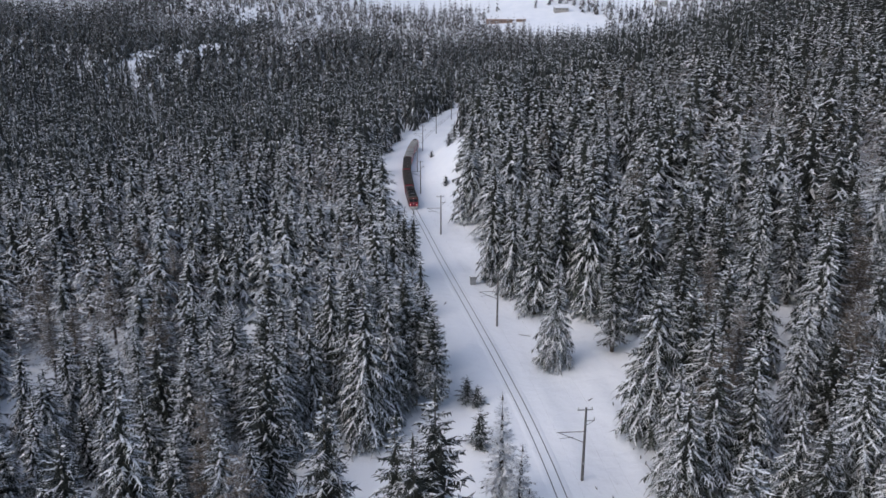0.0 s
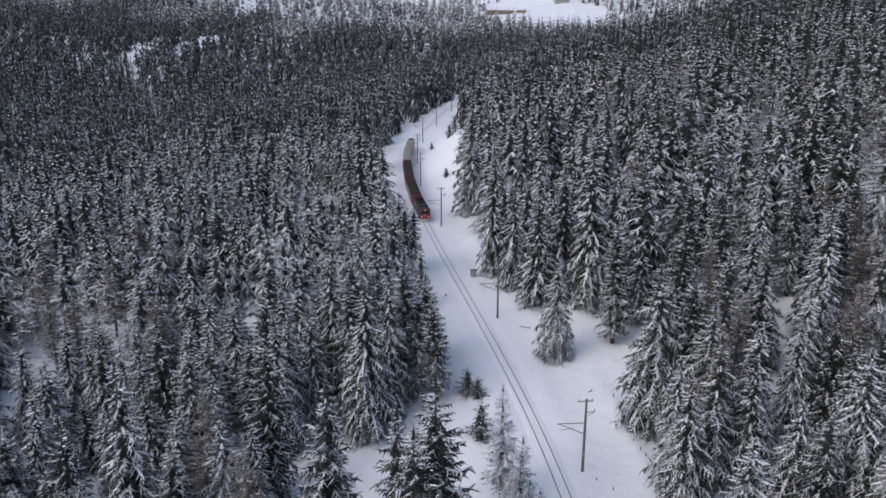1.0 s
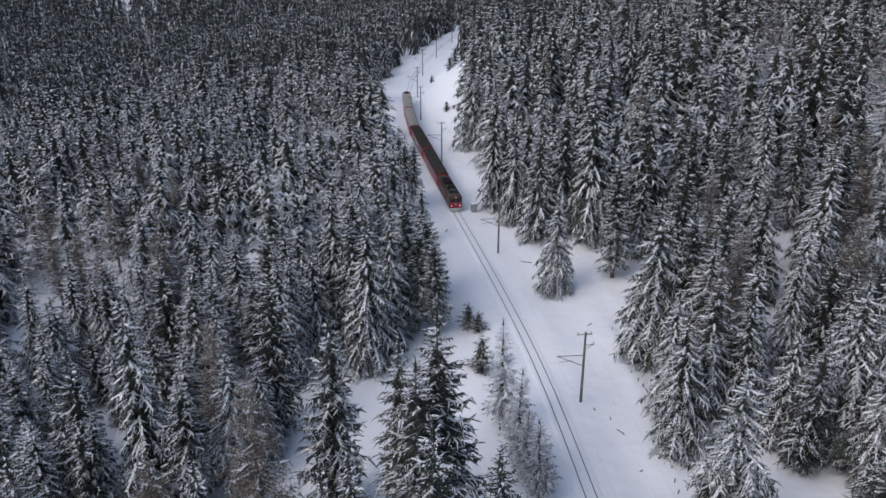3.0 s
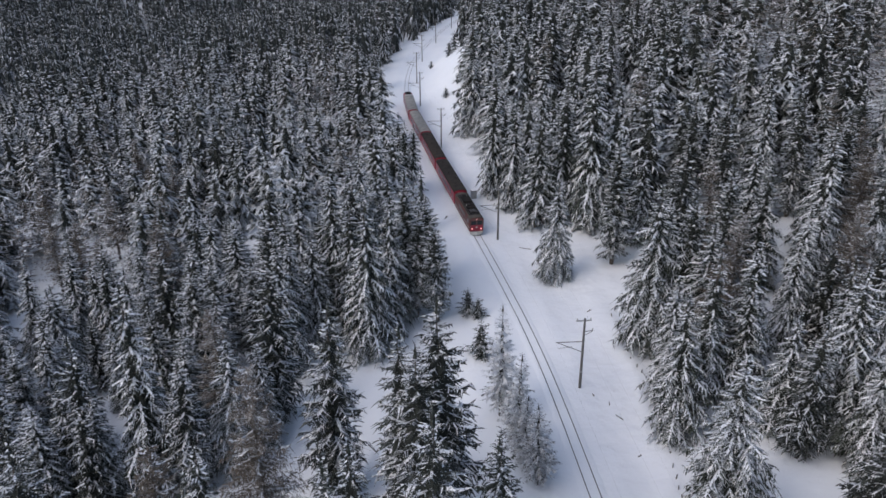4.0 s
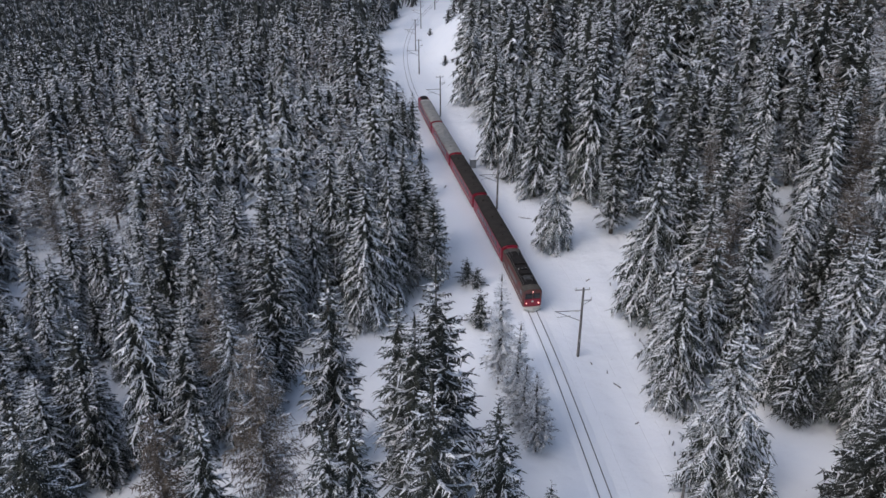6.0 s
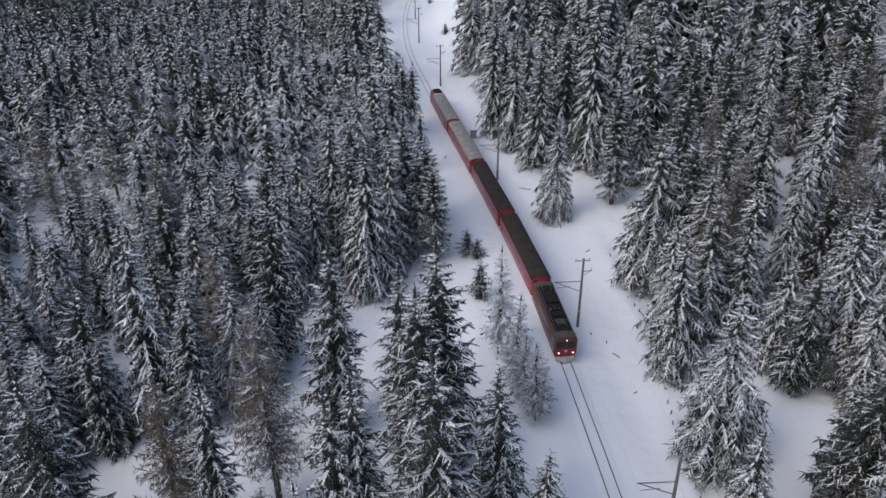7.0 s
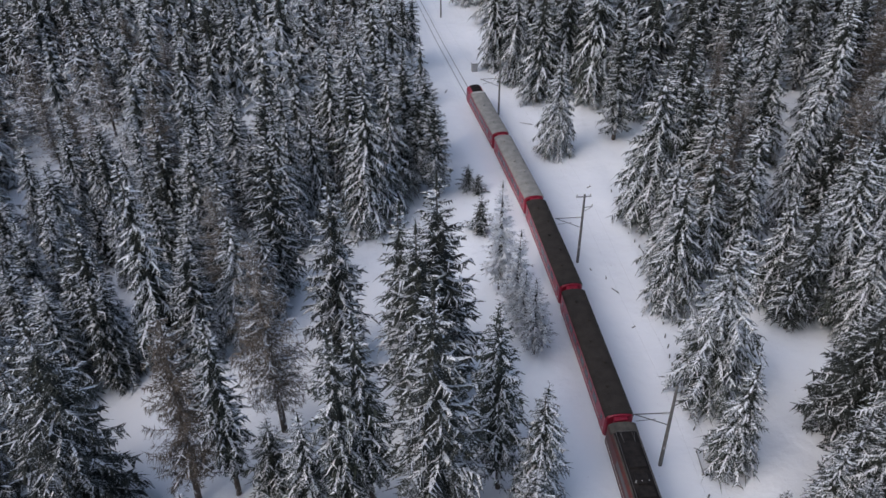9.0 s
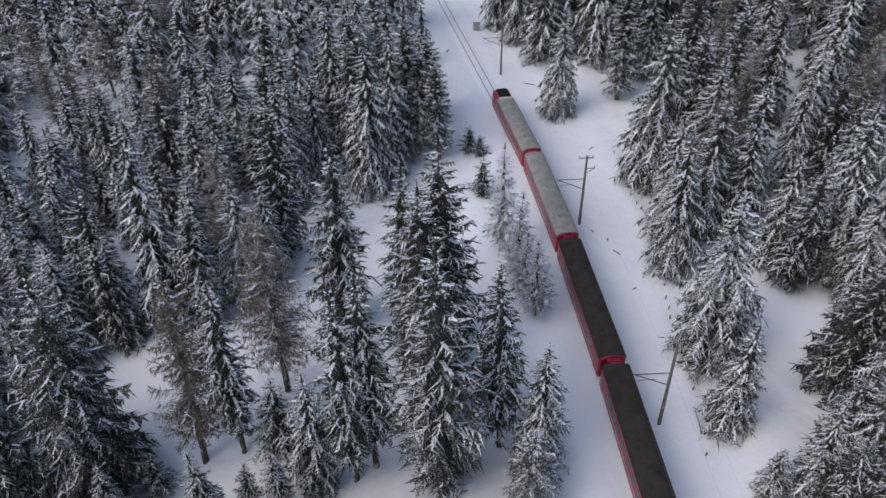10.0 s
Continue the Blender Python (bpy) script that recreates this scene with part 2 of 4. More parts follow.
def build_ground():
    gx, gy = axis(-42.4, 48.4, 0.9, -2600, 2600), axis(20, 240, 1.15, -900, 4000)
    X, Y = np.meshgrid(gx, gy)
    X = X + track_x(np.clip(Y, -80, 640))
    Z = ground(X, Y)
    w = len(gx)
    i = (np.arange(len(gy) - 1)[:, None] * w + np.arange(w - 1)[None, :]).ravel()
    quads = np.stack([i, i + 1, i + w + 1, i + w], 1)
    me = mesh_of("ground", np.stack([X, Y, Z], -1).reshape(-1, 3), quads, [SNOW], smooth=True)
    tagged(new("ground", me), "deep white snow covering the forested mountain slope", "ground", kind="structure")


build_ground()


def sweep(profile, y0, y1, step):
    """Points of a cross-section carried along the railway: verts and quads."""
    ys = np.arange(y0, y1, step)
    cx, cz = track_x(ys), rail_z(ys)
    slope = np.gradient(cx, ys)
    nx, ny = 1 / np.hypot(1, slope), -slope / np.hypot(1, slope)
    pr = np.asarray(profile, float)
    P = np.stack([cx[:, None] + nx[:, None] * pr[None, :, 0], ys[:, None] + ny[:, None] * pr[None, :, 0],
                  cz[:, None] + pr[None, :, 1]], -1)
    w = len(pr)
    i = (np.arange(len(ys) - 1)[:, None] * w + np.arange(w - 1)[None, :]).ravel()
    return P.reshape(-1, 3), np.stack([i, i + 1, i + w + 1, i + w], 1)


def build_track():
    bed = [(-1.45, -0.13), (-1.0, -0.05), (-0.62, -0.03), (-0.59, -0.055), (-0.47, -0.055), (-0.44, -0.035),
           (0.44, -0.035), (0.47, -0.055), (0.59, -0.055), (0.62, -0.03), (1.0, -0.05), (1.45, -0.13)]
    v, q = sweep(bed, -70, 620, 1.0)
    v[:, 2] += 0.012 * waves(v[:, 0], v[:, 1], 2.5, 11)
    track = tagged(new("railway_track", mesh_of("railway_track", v, q, [SNOW])),
                   "snow-covered single railway track with bare steel rails", "railway track", kind="structure")
    for side in (-0.53, 0.53):
        p = [(side - 0.07, -0.2), (side - 0.07, -0.16), (side - 0.02, -0.14), (side - 0.045, -0.03), (side - 0.04, 0.0),
             (side + 0.04, 0.0), (side + 0.045, -0.03), (side + 0.02, -0.14), (side + 0.07, -0.16), (side + 0.07, -0.2)]
        v, q = sweep(p, -70, 620, 2.0)
        rail = new("rail", mesh_of("rail", v, q, [RUST]))
        rail.parent = track


build_track()

# ---- the train ----
def section(half, low, shoulder, top, n=7, inset=0.0):
    """A carriage's outline across: sides from low to shoulder, then a rounded roof."""
    pts = [(-half + inset, low), (-half, low + 0.25), (-half, shoulder)]
    for i in range(1, n):
        a = math.pi * (1 - i / n)
        pts.append((half * math.cos(a) * (1.0 if abs(math.cos(a)) < 0.9 else 0.99), shoulder + (top - shoulder) * math.sin(a) ** 0.8))
    return pts + [(half, shoulder), (half, low + 0.25), (half - inset, low)]


def shell(bm, half, low, shoulder, top, y0, y1, inset=0.06, nose=0.12):
    rings = []
    for y, k in ((y0, 1 - nose), (y0 + 0.18, 1.0), (y1 - 0.18, 1.0), (y1, 1 - nose)):
        rings.append([(x * (k if k < 1 else 1), y, z if k == 1 else low + (z - low) * (1 - nose * 0.25)) for x, z in section(half, low, shoulder, top, inset=inset)])
    return loft(bm, rings)


def roof_skin(bm, half, shoulder, top, y0, y1, n=10):
    """A roof's thick curved sheet, a little proud of the body, with ribs."""
    rings = []
    ys = [y0]
    y = y0 + 0.9
    while y < y1 - 0.5:
        ys += [y, y + 0.02, y + 0.07, y + 0.09]
        y += 1.5
    ys.append(y1)
    for j, y in enumerate(ys):
        lift = 0.018 if j % 4 in (2, 3) and 0 < j < len(ys) - 1 else 0.0
        outer, inner = [], []
        for i in range(n + 1):
            a = math.pi * (1 - i / n)
            cx, sz = math.cos(a), math.sin(a) ** 0.8 if 0 < i < n else 0.0
            outer.append(((half + 0.03 + lift) * cx, y, shoulder + (top + 0.035 + lift - shoulder) * sz))
            inner.append(((half - 0.02) * cx, y, shoulder + (top - 0.03 - shoulder) * sz))
        rings.append(outer + inner[::-1])
    return loft(bm, rings)


def bogie(bm, y):
    for s in (-1, 1):
        box(bm, s * 0.62, y - 1.5, 0.38, s * 0.80, y + 1.5, 0.62, 0.03)
        for w in (-0.95, 0.95):
            rod(bm, (s * 0.48, y + w, 0.38), (s * 0.60, y + w, 0.38), 0.38, sides=16)
    box(bm, -0.7, y - 0.25, 0.42, 0.7, y + 0.25, 0.72)
    return bm


def pane_mesh(w, h, name="window"):
    bm = box(bmesh.new(), -0.012, -w / 2, -h / 2, 0.012, w / 2, h / 2, 0.01)
    me = bpy.data.meshes.new(name)
    bm.to_mesh(me)
    bm.free()
    me.materials.append(GLASS)
    return me


def coach(length, roof, label, gear=False):
    half, low, shoulder, top = 1.33, 0.75, 2.95, 3.55
    e = length / 2
    car = tagged(new("railway_coach"), label, "railway coach", "coaches of the red train")
    part("body", shell(bmesh.new(), half, low, shoulder, top - 0.02, -e, e), RED, car, "red painted side walls")
    part("roof", roof_skin(bmesh.new(), half, shoulder + 0.12, top, -e + (2.75 if gear else 0.1), e - 0.1), roof, car, "weathered roof with ribs")
    part("underframe", box(bmesh.new(), -1.1, -e + 0.4, 0.5, 1.1, e - 0.4, 0.78, 0.03), BLACK, car)
    for y in (-e + 3.0, e - 3.0):
        part("bogie", bogie(bmesh.new(), y), BLACK, car)
    pane = pane_mesh(1.15, 0.85)
    count = int((length - 4.2) / 1.5)
    for i in range(count):
        y = (i - (count - 1) / 2) * 1.5
        for s in (-1, 1):
            again("window", pane, car, pose(s * (half + 0.004), y, 2.2))
    for s in (-1, 1):
        for y in (-e + 1.0, e - 1.0):
            door = part("door", box(bmesh.new(), s * half - 0.02, y - 0.4, 0.9, s * half + 0.02, y + 0.4, 2.85, 0.015), RED, car)
            part("window", box(bmesh.new(), s * half - 0.03, y - 0.22, 1.9, s * half + 0.03, y + 0.22, 2.6, 0.01), GLASS, door)
        part("stripe", box(bmesh.new(), s * half - 0.01, -e + 0.3, 1.36, s * half + 0.008, e - 0.3, 1.44), CREAM, car, "thin pale stripe")
    for y, s in ((-e - 0.16, -1), (e + 0.16, 1)):
        part("gangway", box(bmesh.new(), -0.62, y - 0.2, 0.95, 0.62, y + 0.2, 3.25, 0.06), RED, car, "red gangway bellows")
    k = 0
    for y in np.arange(-e + 2.2, e - 1.5, 2.9):
        x = -0.35 if k % 2 else 0.3
        part("roof_vent", rod(rod(bmesh.new(), (x, y, 3.45), (x, y, 3.72), 0.13, 0.11, 10), (x, y, 3.72), (x, y, 3.80), 0.22, 0.12, 10), roof, car)
        k += 1
    if gear:
        part("equipment_well", box(bmesh.new(), -0.85, -e + 0.25, 3.3, 0.85, -e + 2.65, 3.6, 0.08), BLACK, car, "black roof end with electric gear")
        for y in (-e + 0.6, -e + 1.3, -e + 2.0):
            part("resistor", box(bmesh.new(), -0.55, y, 3.6, 0.5, y + 0.55, 3.82, 0.04), BLACK, car)
        part("pale_band", box(bmesh.new(), -1.05, -e + 2.8, 3.4, 1.05, -e + 3.3, 3.605, 0.08), CREAM, car)
        for s in (-0.45, 0.45):
            part("end_window", box(bmesh.new(), s - 0.3, -e - 0.03, 1.9, s + 0.3, -e + 0.08, 2.6, 0.02), GLASS, car)
    return car


def locomotive(length):
    half, low, shoulder, top = 1.33, 0.7, 2.85, 3.35
    e = length / 2
    car = tagged(new("electric_locomotive"), "red electric locomotive with lit headlamps and dark roof pulling the train", "locomotive")
    part("body", shell(bmesh.new(), half, low, shoulder, top, -e, e, nose=0.1), LOCO_RED, car, "soot-darkened red body")
    part("front_panel", box(bmesh.new(), -1.17, e - 0.06, 0.78, 1.17, e + 0.035, 1.92, 0.03), RED, car, "red painted cab front")
    part("roof", roof_skin(bmesh.new(), half - 0.27, shoulder + 0.26, top + 0.03, -e + 1.1, e - 1.3), BLACK, car, "sooty dark roof")
    for y0, y1 in ((e - 1.35, e - 0.12), (-e + 0.12, -e + 1.15)):
        part("cab_roof", roof_skin(bmesh.new(), half - 0.05, shoulder + 0.1, top + 0.01, y0, y1), CAB_ROOF, car, "paler dusty cab roof")
    for s in (-1, 1):
        part("roof_walkway", box(bmesh.new(), s * 0.98, -e + 1.3, top - 0.17, s * 1.16, e - 1.5, top - 0.12, 0.01), CAB_ROOF, car, "dusty walkway along the roof edge")
    part("underframe", box(bmesh.new(), -1.1, -e + 0.4, 0.45, 1.1, e - 0.4, 0.75, 0.03), BLACK, car)
    for y in (-e + 2.6, e - 2.6):
        part("bogie", bogie(bmesh.new(), y), BLACK, car)
    for s in (-1, 1):
        part("windscreen", box(bmesh.new(), s * 0.56 - 0.47, e - 0.12, 2.0, s * 0.56 + 0.47, e + 0.05, 2.75, 0.03), GLASS, car)
        part("headlamp", rod(bmesh.new(), (s * 0.85, e - 0.1, 1.28), (s * 0.85, e + 0.09, 1.28), 0.09, sides=14), LAMP, car, "lit round headlamp")
        part("buffer_step", box(bmesh.new(), s * 0.95 - 0.2, e - 0.1, 0.55, s * 0.95 + 0.2, e + 0.3, 0.75, 0.02), CREAM, car)
        part("side_grille", box(bmesh.new(), s * half - 0.02, -2.2, 2.0, s * half + 0.012, 2.2, 2.7, 0.01), STEEL, car)
        part("cab_window", box(bmesh.new(), s * half - 0.02, e - 1.6, 1.95, s * half + 0.01, e - 0.75, 2.65, 0.01), GLASS, car)
        part("stripe", box(bmesh.new(), s * half - 0.01, -e + 0.4, 1.3, s * half + 0.01, e - 0.4, 1.4), CREAM, car, "pale stripe")
        part("handrail", rod(bmesh.new(), (s * 1.15, e + 0.07, 1.3), (s * 1.15, e + 0.07, 2.3), 0.02), STEEL, car)
    part("headlamp", rod(bmesh.new(), (0, e - 0.2, 3.0), (0, e + 0.03, 3.0), 0.07, sides=12), LAMP, car, "lit upper headlamp")
    part("marker_lamp", rod(bmesh.new(), (0.0, e - 0.1, 1.55), (0.0, e + 0.06, 1.55), 0.16, sides=12), CREAM, car)
    plough = bmesh.new()
    loft(plough, [[(-1.15, e - 0.05, 0.18), (-1.15, e + 0.05, 0.72), (-1.1, e - 0.2, 0.72), (-1.1, e - 0.2, 0.18)],
                  [(0, e + 0.55, 0.15), (0, e + 0.28, 0.72), (0, e - 0.2, 0.72), (0, e - 0.2, 0.15)],
                  [(1.15, e - 0.05, 0.18), (1.15, e + 0.05, 0.72), (1.1, e - 0.2, 0.72), (1.1, e - 0.2, 0.18)]])
    part("snow_plough", plough, CREAM, car, "pale snow-caked plough")
    for y, w, h in ((-1.7, 0.75, 0.3), (-0.2, 0.55, 0.24), (1.0, 0.7, 0.28), (2.3, 0.5, 0.2)):
        part("roof_box", box(bmesh.new(), -w, y, 3.3, w, y + 0.9, 3.36 + h, 0.05), BLACK if y < 2 else STEEL, car)
    part("roof_rail", rod(rod(bmesh.new(), (-0.95, -e + 1.2, 3.5), (-0.95, e - 1.2, 3.5), 0.03), (0.95, -e + 1.2, 3.5), (0.95, e - 1.2, 3.5), 0.03), STEEL, car)
    for y in (e - 2.5, -e + 1.7):
        p = bmesh.new()
        for s in (-0.5, 0.5):
            rod(p, (s, y - 0.6, 3.45), (s, y + 0.6, 3.5), 0.03)
            rod(p, (s, y + 0.55, 3.5), (s * 1.3, y - 0.4, 3.62), 0.025)
        rod(p, (-0.8, y - 0.4, 3.66), (0.8, y - 0.4, 3.66), 0.035)
        part("pantograph", p, STEEL, car, "folded pantograph")
    for x in (-0.5, 0.1, 0.6):
        part("insulator", rod(bmesh.new(), (x, 0.45, 3.35), (x, 0.45, 3.62), 0.07, 0.05), PORCELAIN, car)
    return car


LOCO, COACH = 11.5, 17.7
train = [(locomotive(LOCO - 0.3), LOCO / 2, 6.0)]
for i, (roof, text) in enumerate((
        (ROOF_DARK, "red railway coach with sooty brown roof behind the locomotive"), (ROOF_DARK, "red railway coach with dirty dark brown roof"),
        (ROOF_GREY, "red railway coach with pale grey roof"), (ROOF_GREY, "last red railway coach with grey roof and black gear end"))):
    train.append((coach(COACH - 0.75, roof, text, i == 3), LOCO + COACH * (i + 0.5), 11.8))


# the narrow loading gauge
for car, behind, base in train:
    for piece in car.children:
        piece.matrix_basis = Matrix.Diagonal((0.915, 1.0, 0.93, 1.0)) @ piece.matrix_basis


def on_rails(s):
    y = float(np.interp(s, PATH_S, PATH_Y))
    return Vector((float(track_x(y)), y, float(rail_z(y))))


def front_at(t):
    """How far along the railway the locomotive's front stands."""
    return 256.4 - 16.52 * t + 0.052 * t * t


def motions():
    for car, behind, base in train:
        rows = []
        for i in range(41):
            t = i * 0.25
            s = front_at(t) + behind
            a, b = on_rails(s - base / 2), on_rails(s + base / 2)
            ahead = (a - b).normalized()
            right = ahead.cross(Vector((0, 0, 1))).normalized()
            m = Matrix((right, ahead, right.cross(ahead))).transposed().to_4x4()
            m.translation = (a + b) / 2 + right * 0.1
            rows.append((t, m))
        walk(car, rows)


# ---- the overhead line ----
def beside(y, d):
    """A place on the snow d metres to the right of the railway."""
    x = float(track_x(y)) + d
    return x, y, float(ground(x, y))


def heading(y):
    return math.degrees(math.atan2(float(track_x(y - 2) - track_x(y + 2)), 4.0))


def line_pole(y, tall=8.8):
    x, y, z = beside(y, 2.98)
    pole = tagged(new("catenary_pole"), "weathered timber overhead line pole standing in snow", "line pole", "poles along the railway")
    part("post", rod(bmesh.new(), (0, 0, -0.6), (0, 0, tall), 0.17, 0.11, 10), TIMBER, pole)
    part("crossarm", box(bmesh.new(), -0.95, -0.06, tall - 0.32, 0.75, 0.06, tall - 0.2, 0.015), GREY, pole, "snow-dusted top crossarm")
    part("bracket", rod(rod(bmesh.new(), (0.1, 0, tall - 1.6), (1.0, 0, tall - 1.55), 0.04), (0.1, 0, tall - 2.1), (0.95, 0, tall - 1.6), 0.03), STEEL, pole)
    for px, pz in ((-0.85, tall - 0.2), (0.65, tall - 0.2), (0.95, tall - 1.5)):
        part("insulator", rod(rod(bmesh.new(), (px, 0, pz), (px, 0, pz + 0.12), 0.06), (px, 0, pz + 0.12), (px, 0, pz + 0.24), 0.085, 0.05), PORCELAIN, pole)
    arm = part("cantilever", rod(rod(bmesh.new(), (-0.1, 0, 5.95), (-3.1, 0, 6.0), 0.045), (-0.1, 0, 4.65), (-2.9, 0, 5.95), 0.04), STEEL, pole)
    part("insulator", rod(bmesh.new(), (-0.3, 0, 5.95), (-0.75, 0, 5.96), 0.09), PORCELAIN, arm)
    part("registration_arm", rod(bmesh.new(), (-1.2, 0, 5.35), (-2.75, 0, 5.25), 0.025), STEEL, arm)
    part("warning_plate", box(bmesh.new(), -0.12, -0.17, 2.0, 0.12, -0.155, 2.3), GREY, pole)
    pole.matrix_basis = pose(x, y, z, 0, 0, heading(y))
    return pole


POLES = [41.2, 69.6, 108.9, 155.2, 189, 214, 251, 293, 340]
for y in [12.0] + POLES:
    line_pole(y)


def wire(name, label, offset, height, sag):
    bm = bmesh.new()
    spans = [12.0] + POLES
    for a, b in zip(spans, spans[1:]):
        pts = []
        for i in range(7):
            y = a + (b - a) * i / 6
            x = float(track_x(y)) + offset
            low = (beside(a, 2.95)[2] * (6 - i) + beside(b, 2.95)[2] * i) / 6
            pts.append((x, y, low + height - sag * 4 * (i / 6) * (1 - i / 6)))
        for p, q in zip(pts, pts[1:]):
            rod(bm, p, q, 0.004, sides=4)
    me = bpy.data.meshes.new(name)
    bm.to_mesh(me)
    bm.free()
    me.materials.append(GREY)
    tagged(new(name, me), label, "overhead wire", "overhead wires")


wire("contact_wire", "thin overhead contact wire hung above the track", 0.0, 5.6, 0.15)
wire("feeder_wire", "thin feeder wire strung between the pole tops", 1.9, 8.75, 0.5)
wire("feeder_wire", "thin feeder wire strung between the pole tops", 3.4, 8.75, 0.5)


# ---- trackside ----
def cabinet(y, d):
    x, y, z = beside(y, d)
    thing = tagged(new("trackside_cabinet"), "small grey metal trackside cabinet capped with snow", "cabinet")
    part("body", box(bmesh.new(), -0.5, -0.4, -0.3, 0.5, 0.4, 1.35, 0.03), GREY, thing)
    part("lid", box(bmesh.new(), -0.56, -0.46, 1.35, 0.56, 0.46, 1.45, 0.02), STEEL, thing)
    part("snow_cap", box(bmesh.new(), -0.53, -0.43, 1.45, 0.53, 0.43, 1.66, 0.08), SNOW_PAD, thing, "snow lying on the lid")
    for s in (-0.24, 0.24):
        part("door", box(bmesh.new(), s - 0.22, -0.42, 0.1, s + 0.22, -0.4, 1.25, 0.008), GREY, thing)
    thing.matrix_basis = pose(x, y, z, 0, 0, heading(y))


cabinet(126.5, 3.35)


def fence():
    thing = tagged(new("snow_fence"), "half-buried timber fence along the foot of the slope", "fence")
    rng = random.Random(5)
    tops = []
    y = 38.0
    while y < 84:
        d = float(fence_d(y)) + 0.35 * math.sin(y * 0.31)
        x, _, z = beside(y, d)
        h = rng.uniform(0.15, 0.5)
        lean = rng.uniform(-0.15, 0.15)
        part("post", rod(bmesh.new(), (x, y, z - 0.4), (x + lean, y, z + h), 0.07, 0.06, 7), TIMBER, thing)
        tops.append((x + lean * 0.6, y, z + h * 0.6))
        y += rng.uniform(1.1, 2.4)
    for i, (a, b) in enumerate(zip(tops, tops[1:])):
        if i % 6 == 1:
            part("board", rod(bmesh.new(), a, b, 0.035, 0.03, 6), TIMBER, thing)


fence()


def fallen_branch(y, d, size, turn):
    x, y, z = beside(y, d)
    bm = rod(bmesh.new(), (-size, 0, 0.02), (size, 0, 0.14), 0.07, 0.03, 6)
    rod(bm, (0, 0, 0.08), (size * 0.6, size * 0.4, 0.22), 0.035, 0.015, 5)
    rod(bm, (-size * 0.3, 0, 0.06), (-size * 0.1, -size * 0.4, 0.16), 0.03, 0.012, 5)
    me = bpy.data.meshes.new("fallen_branch")
    bm.to_mesh(me)
    bm.free()
    me.materials.append(BARK)
    ob = tagged(new("fallen_branch", me), "dark broken branch lying on the snow", "branch", "branches on the snow")
    ob.matrix_basis = pose(x, y, z, 0, 0, turn)


for row in ((105.4, 6.7, 1.3, 160), (64.2, 5.7, 0.5, 130), (66.6, 5.4, 0.25, 80), (99.0, 15.6, 0.5, 20), (68.2, 4.1, 0.2, 110), (117.6, -3.6, 0.6, 70), (85.9, 9.3, 0.35, 30), (58.5, 6.0, 0.2, 15)):
    fallen_branch(*row)

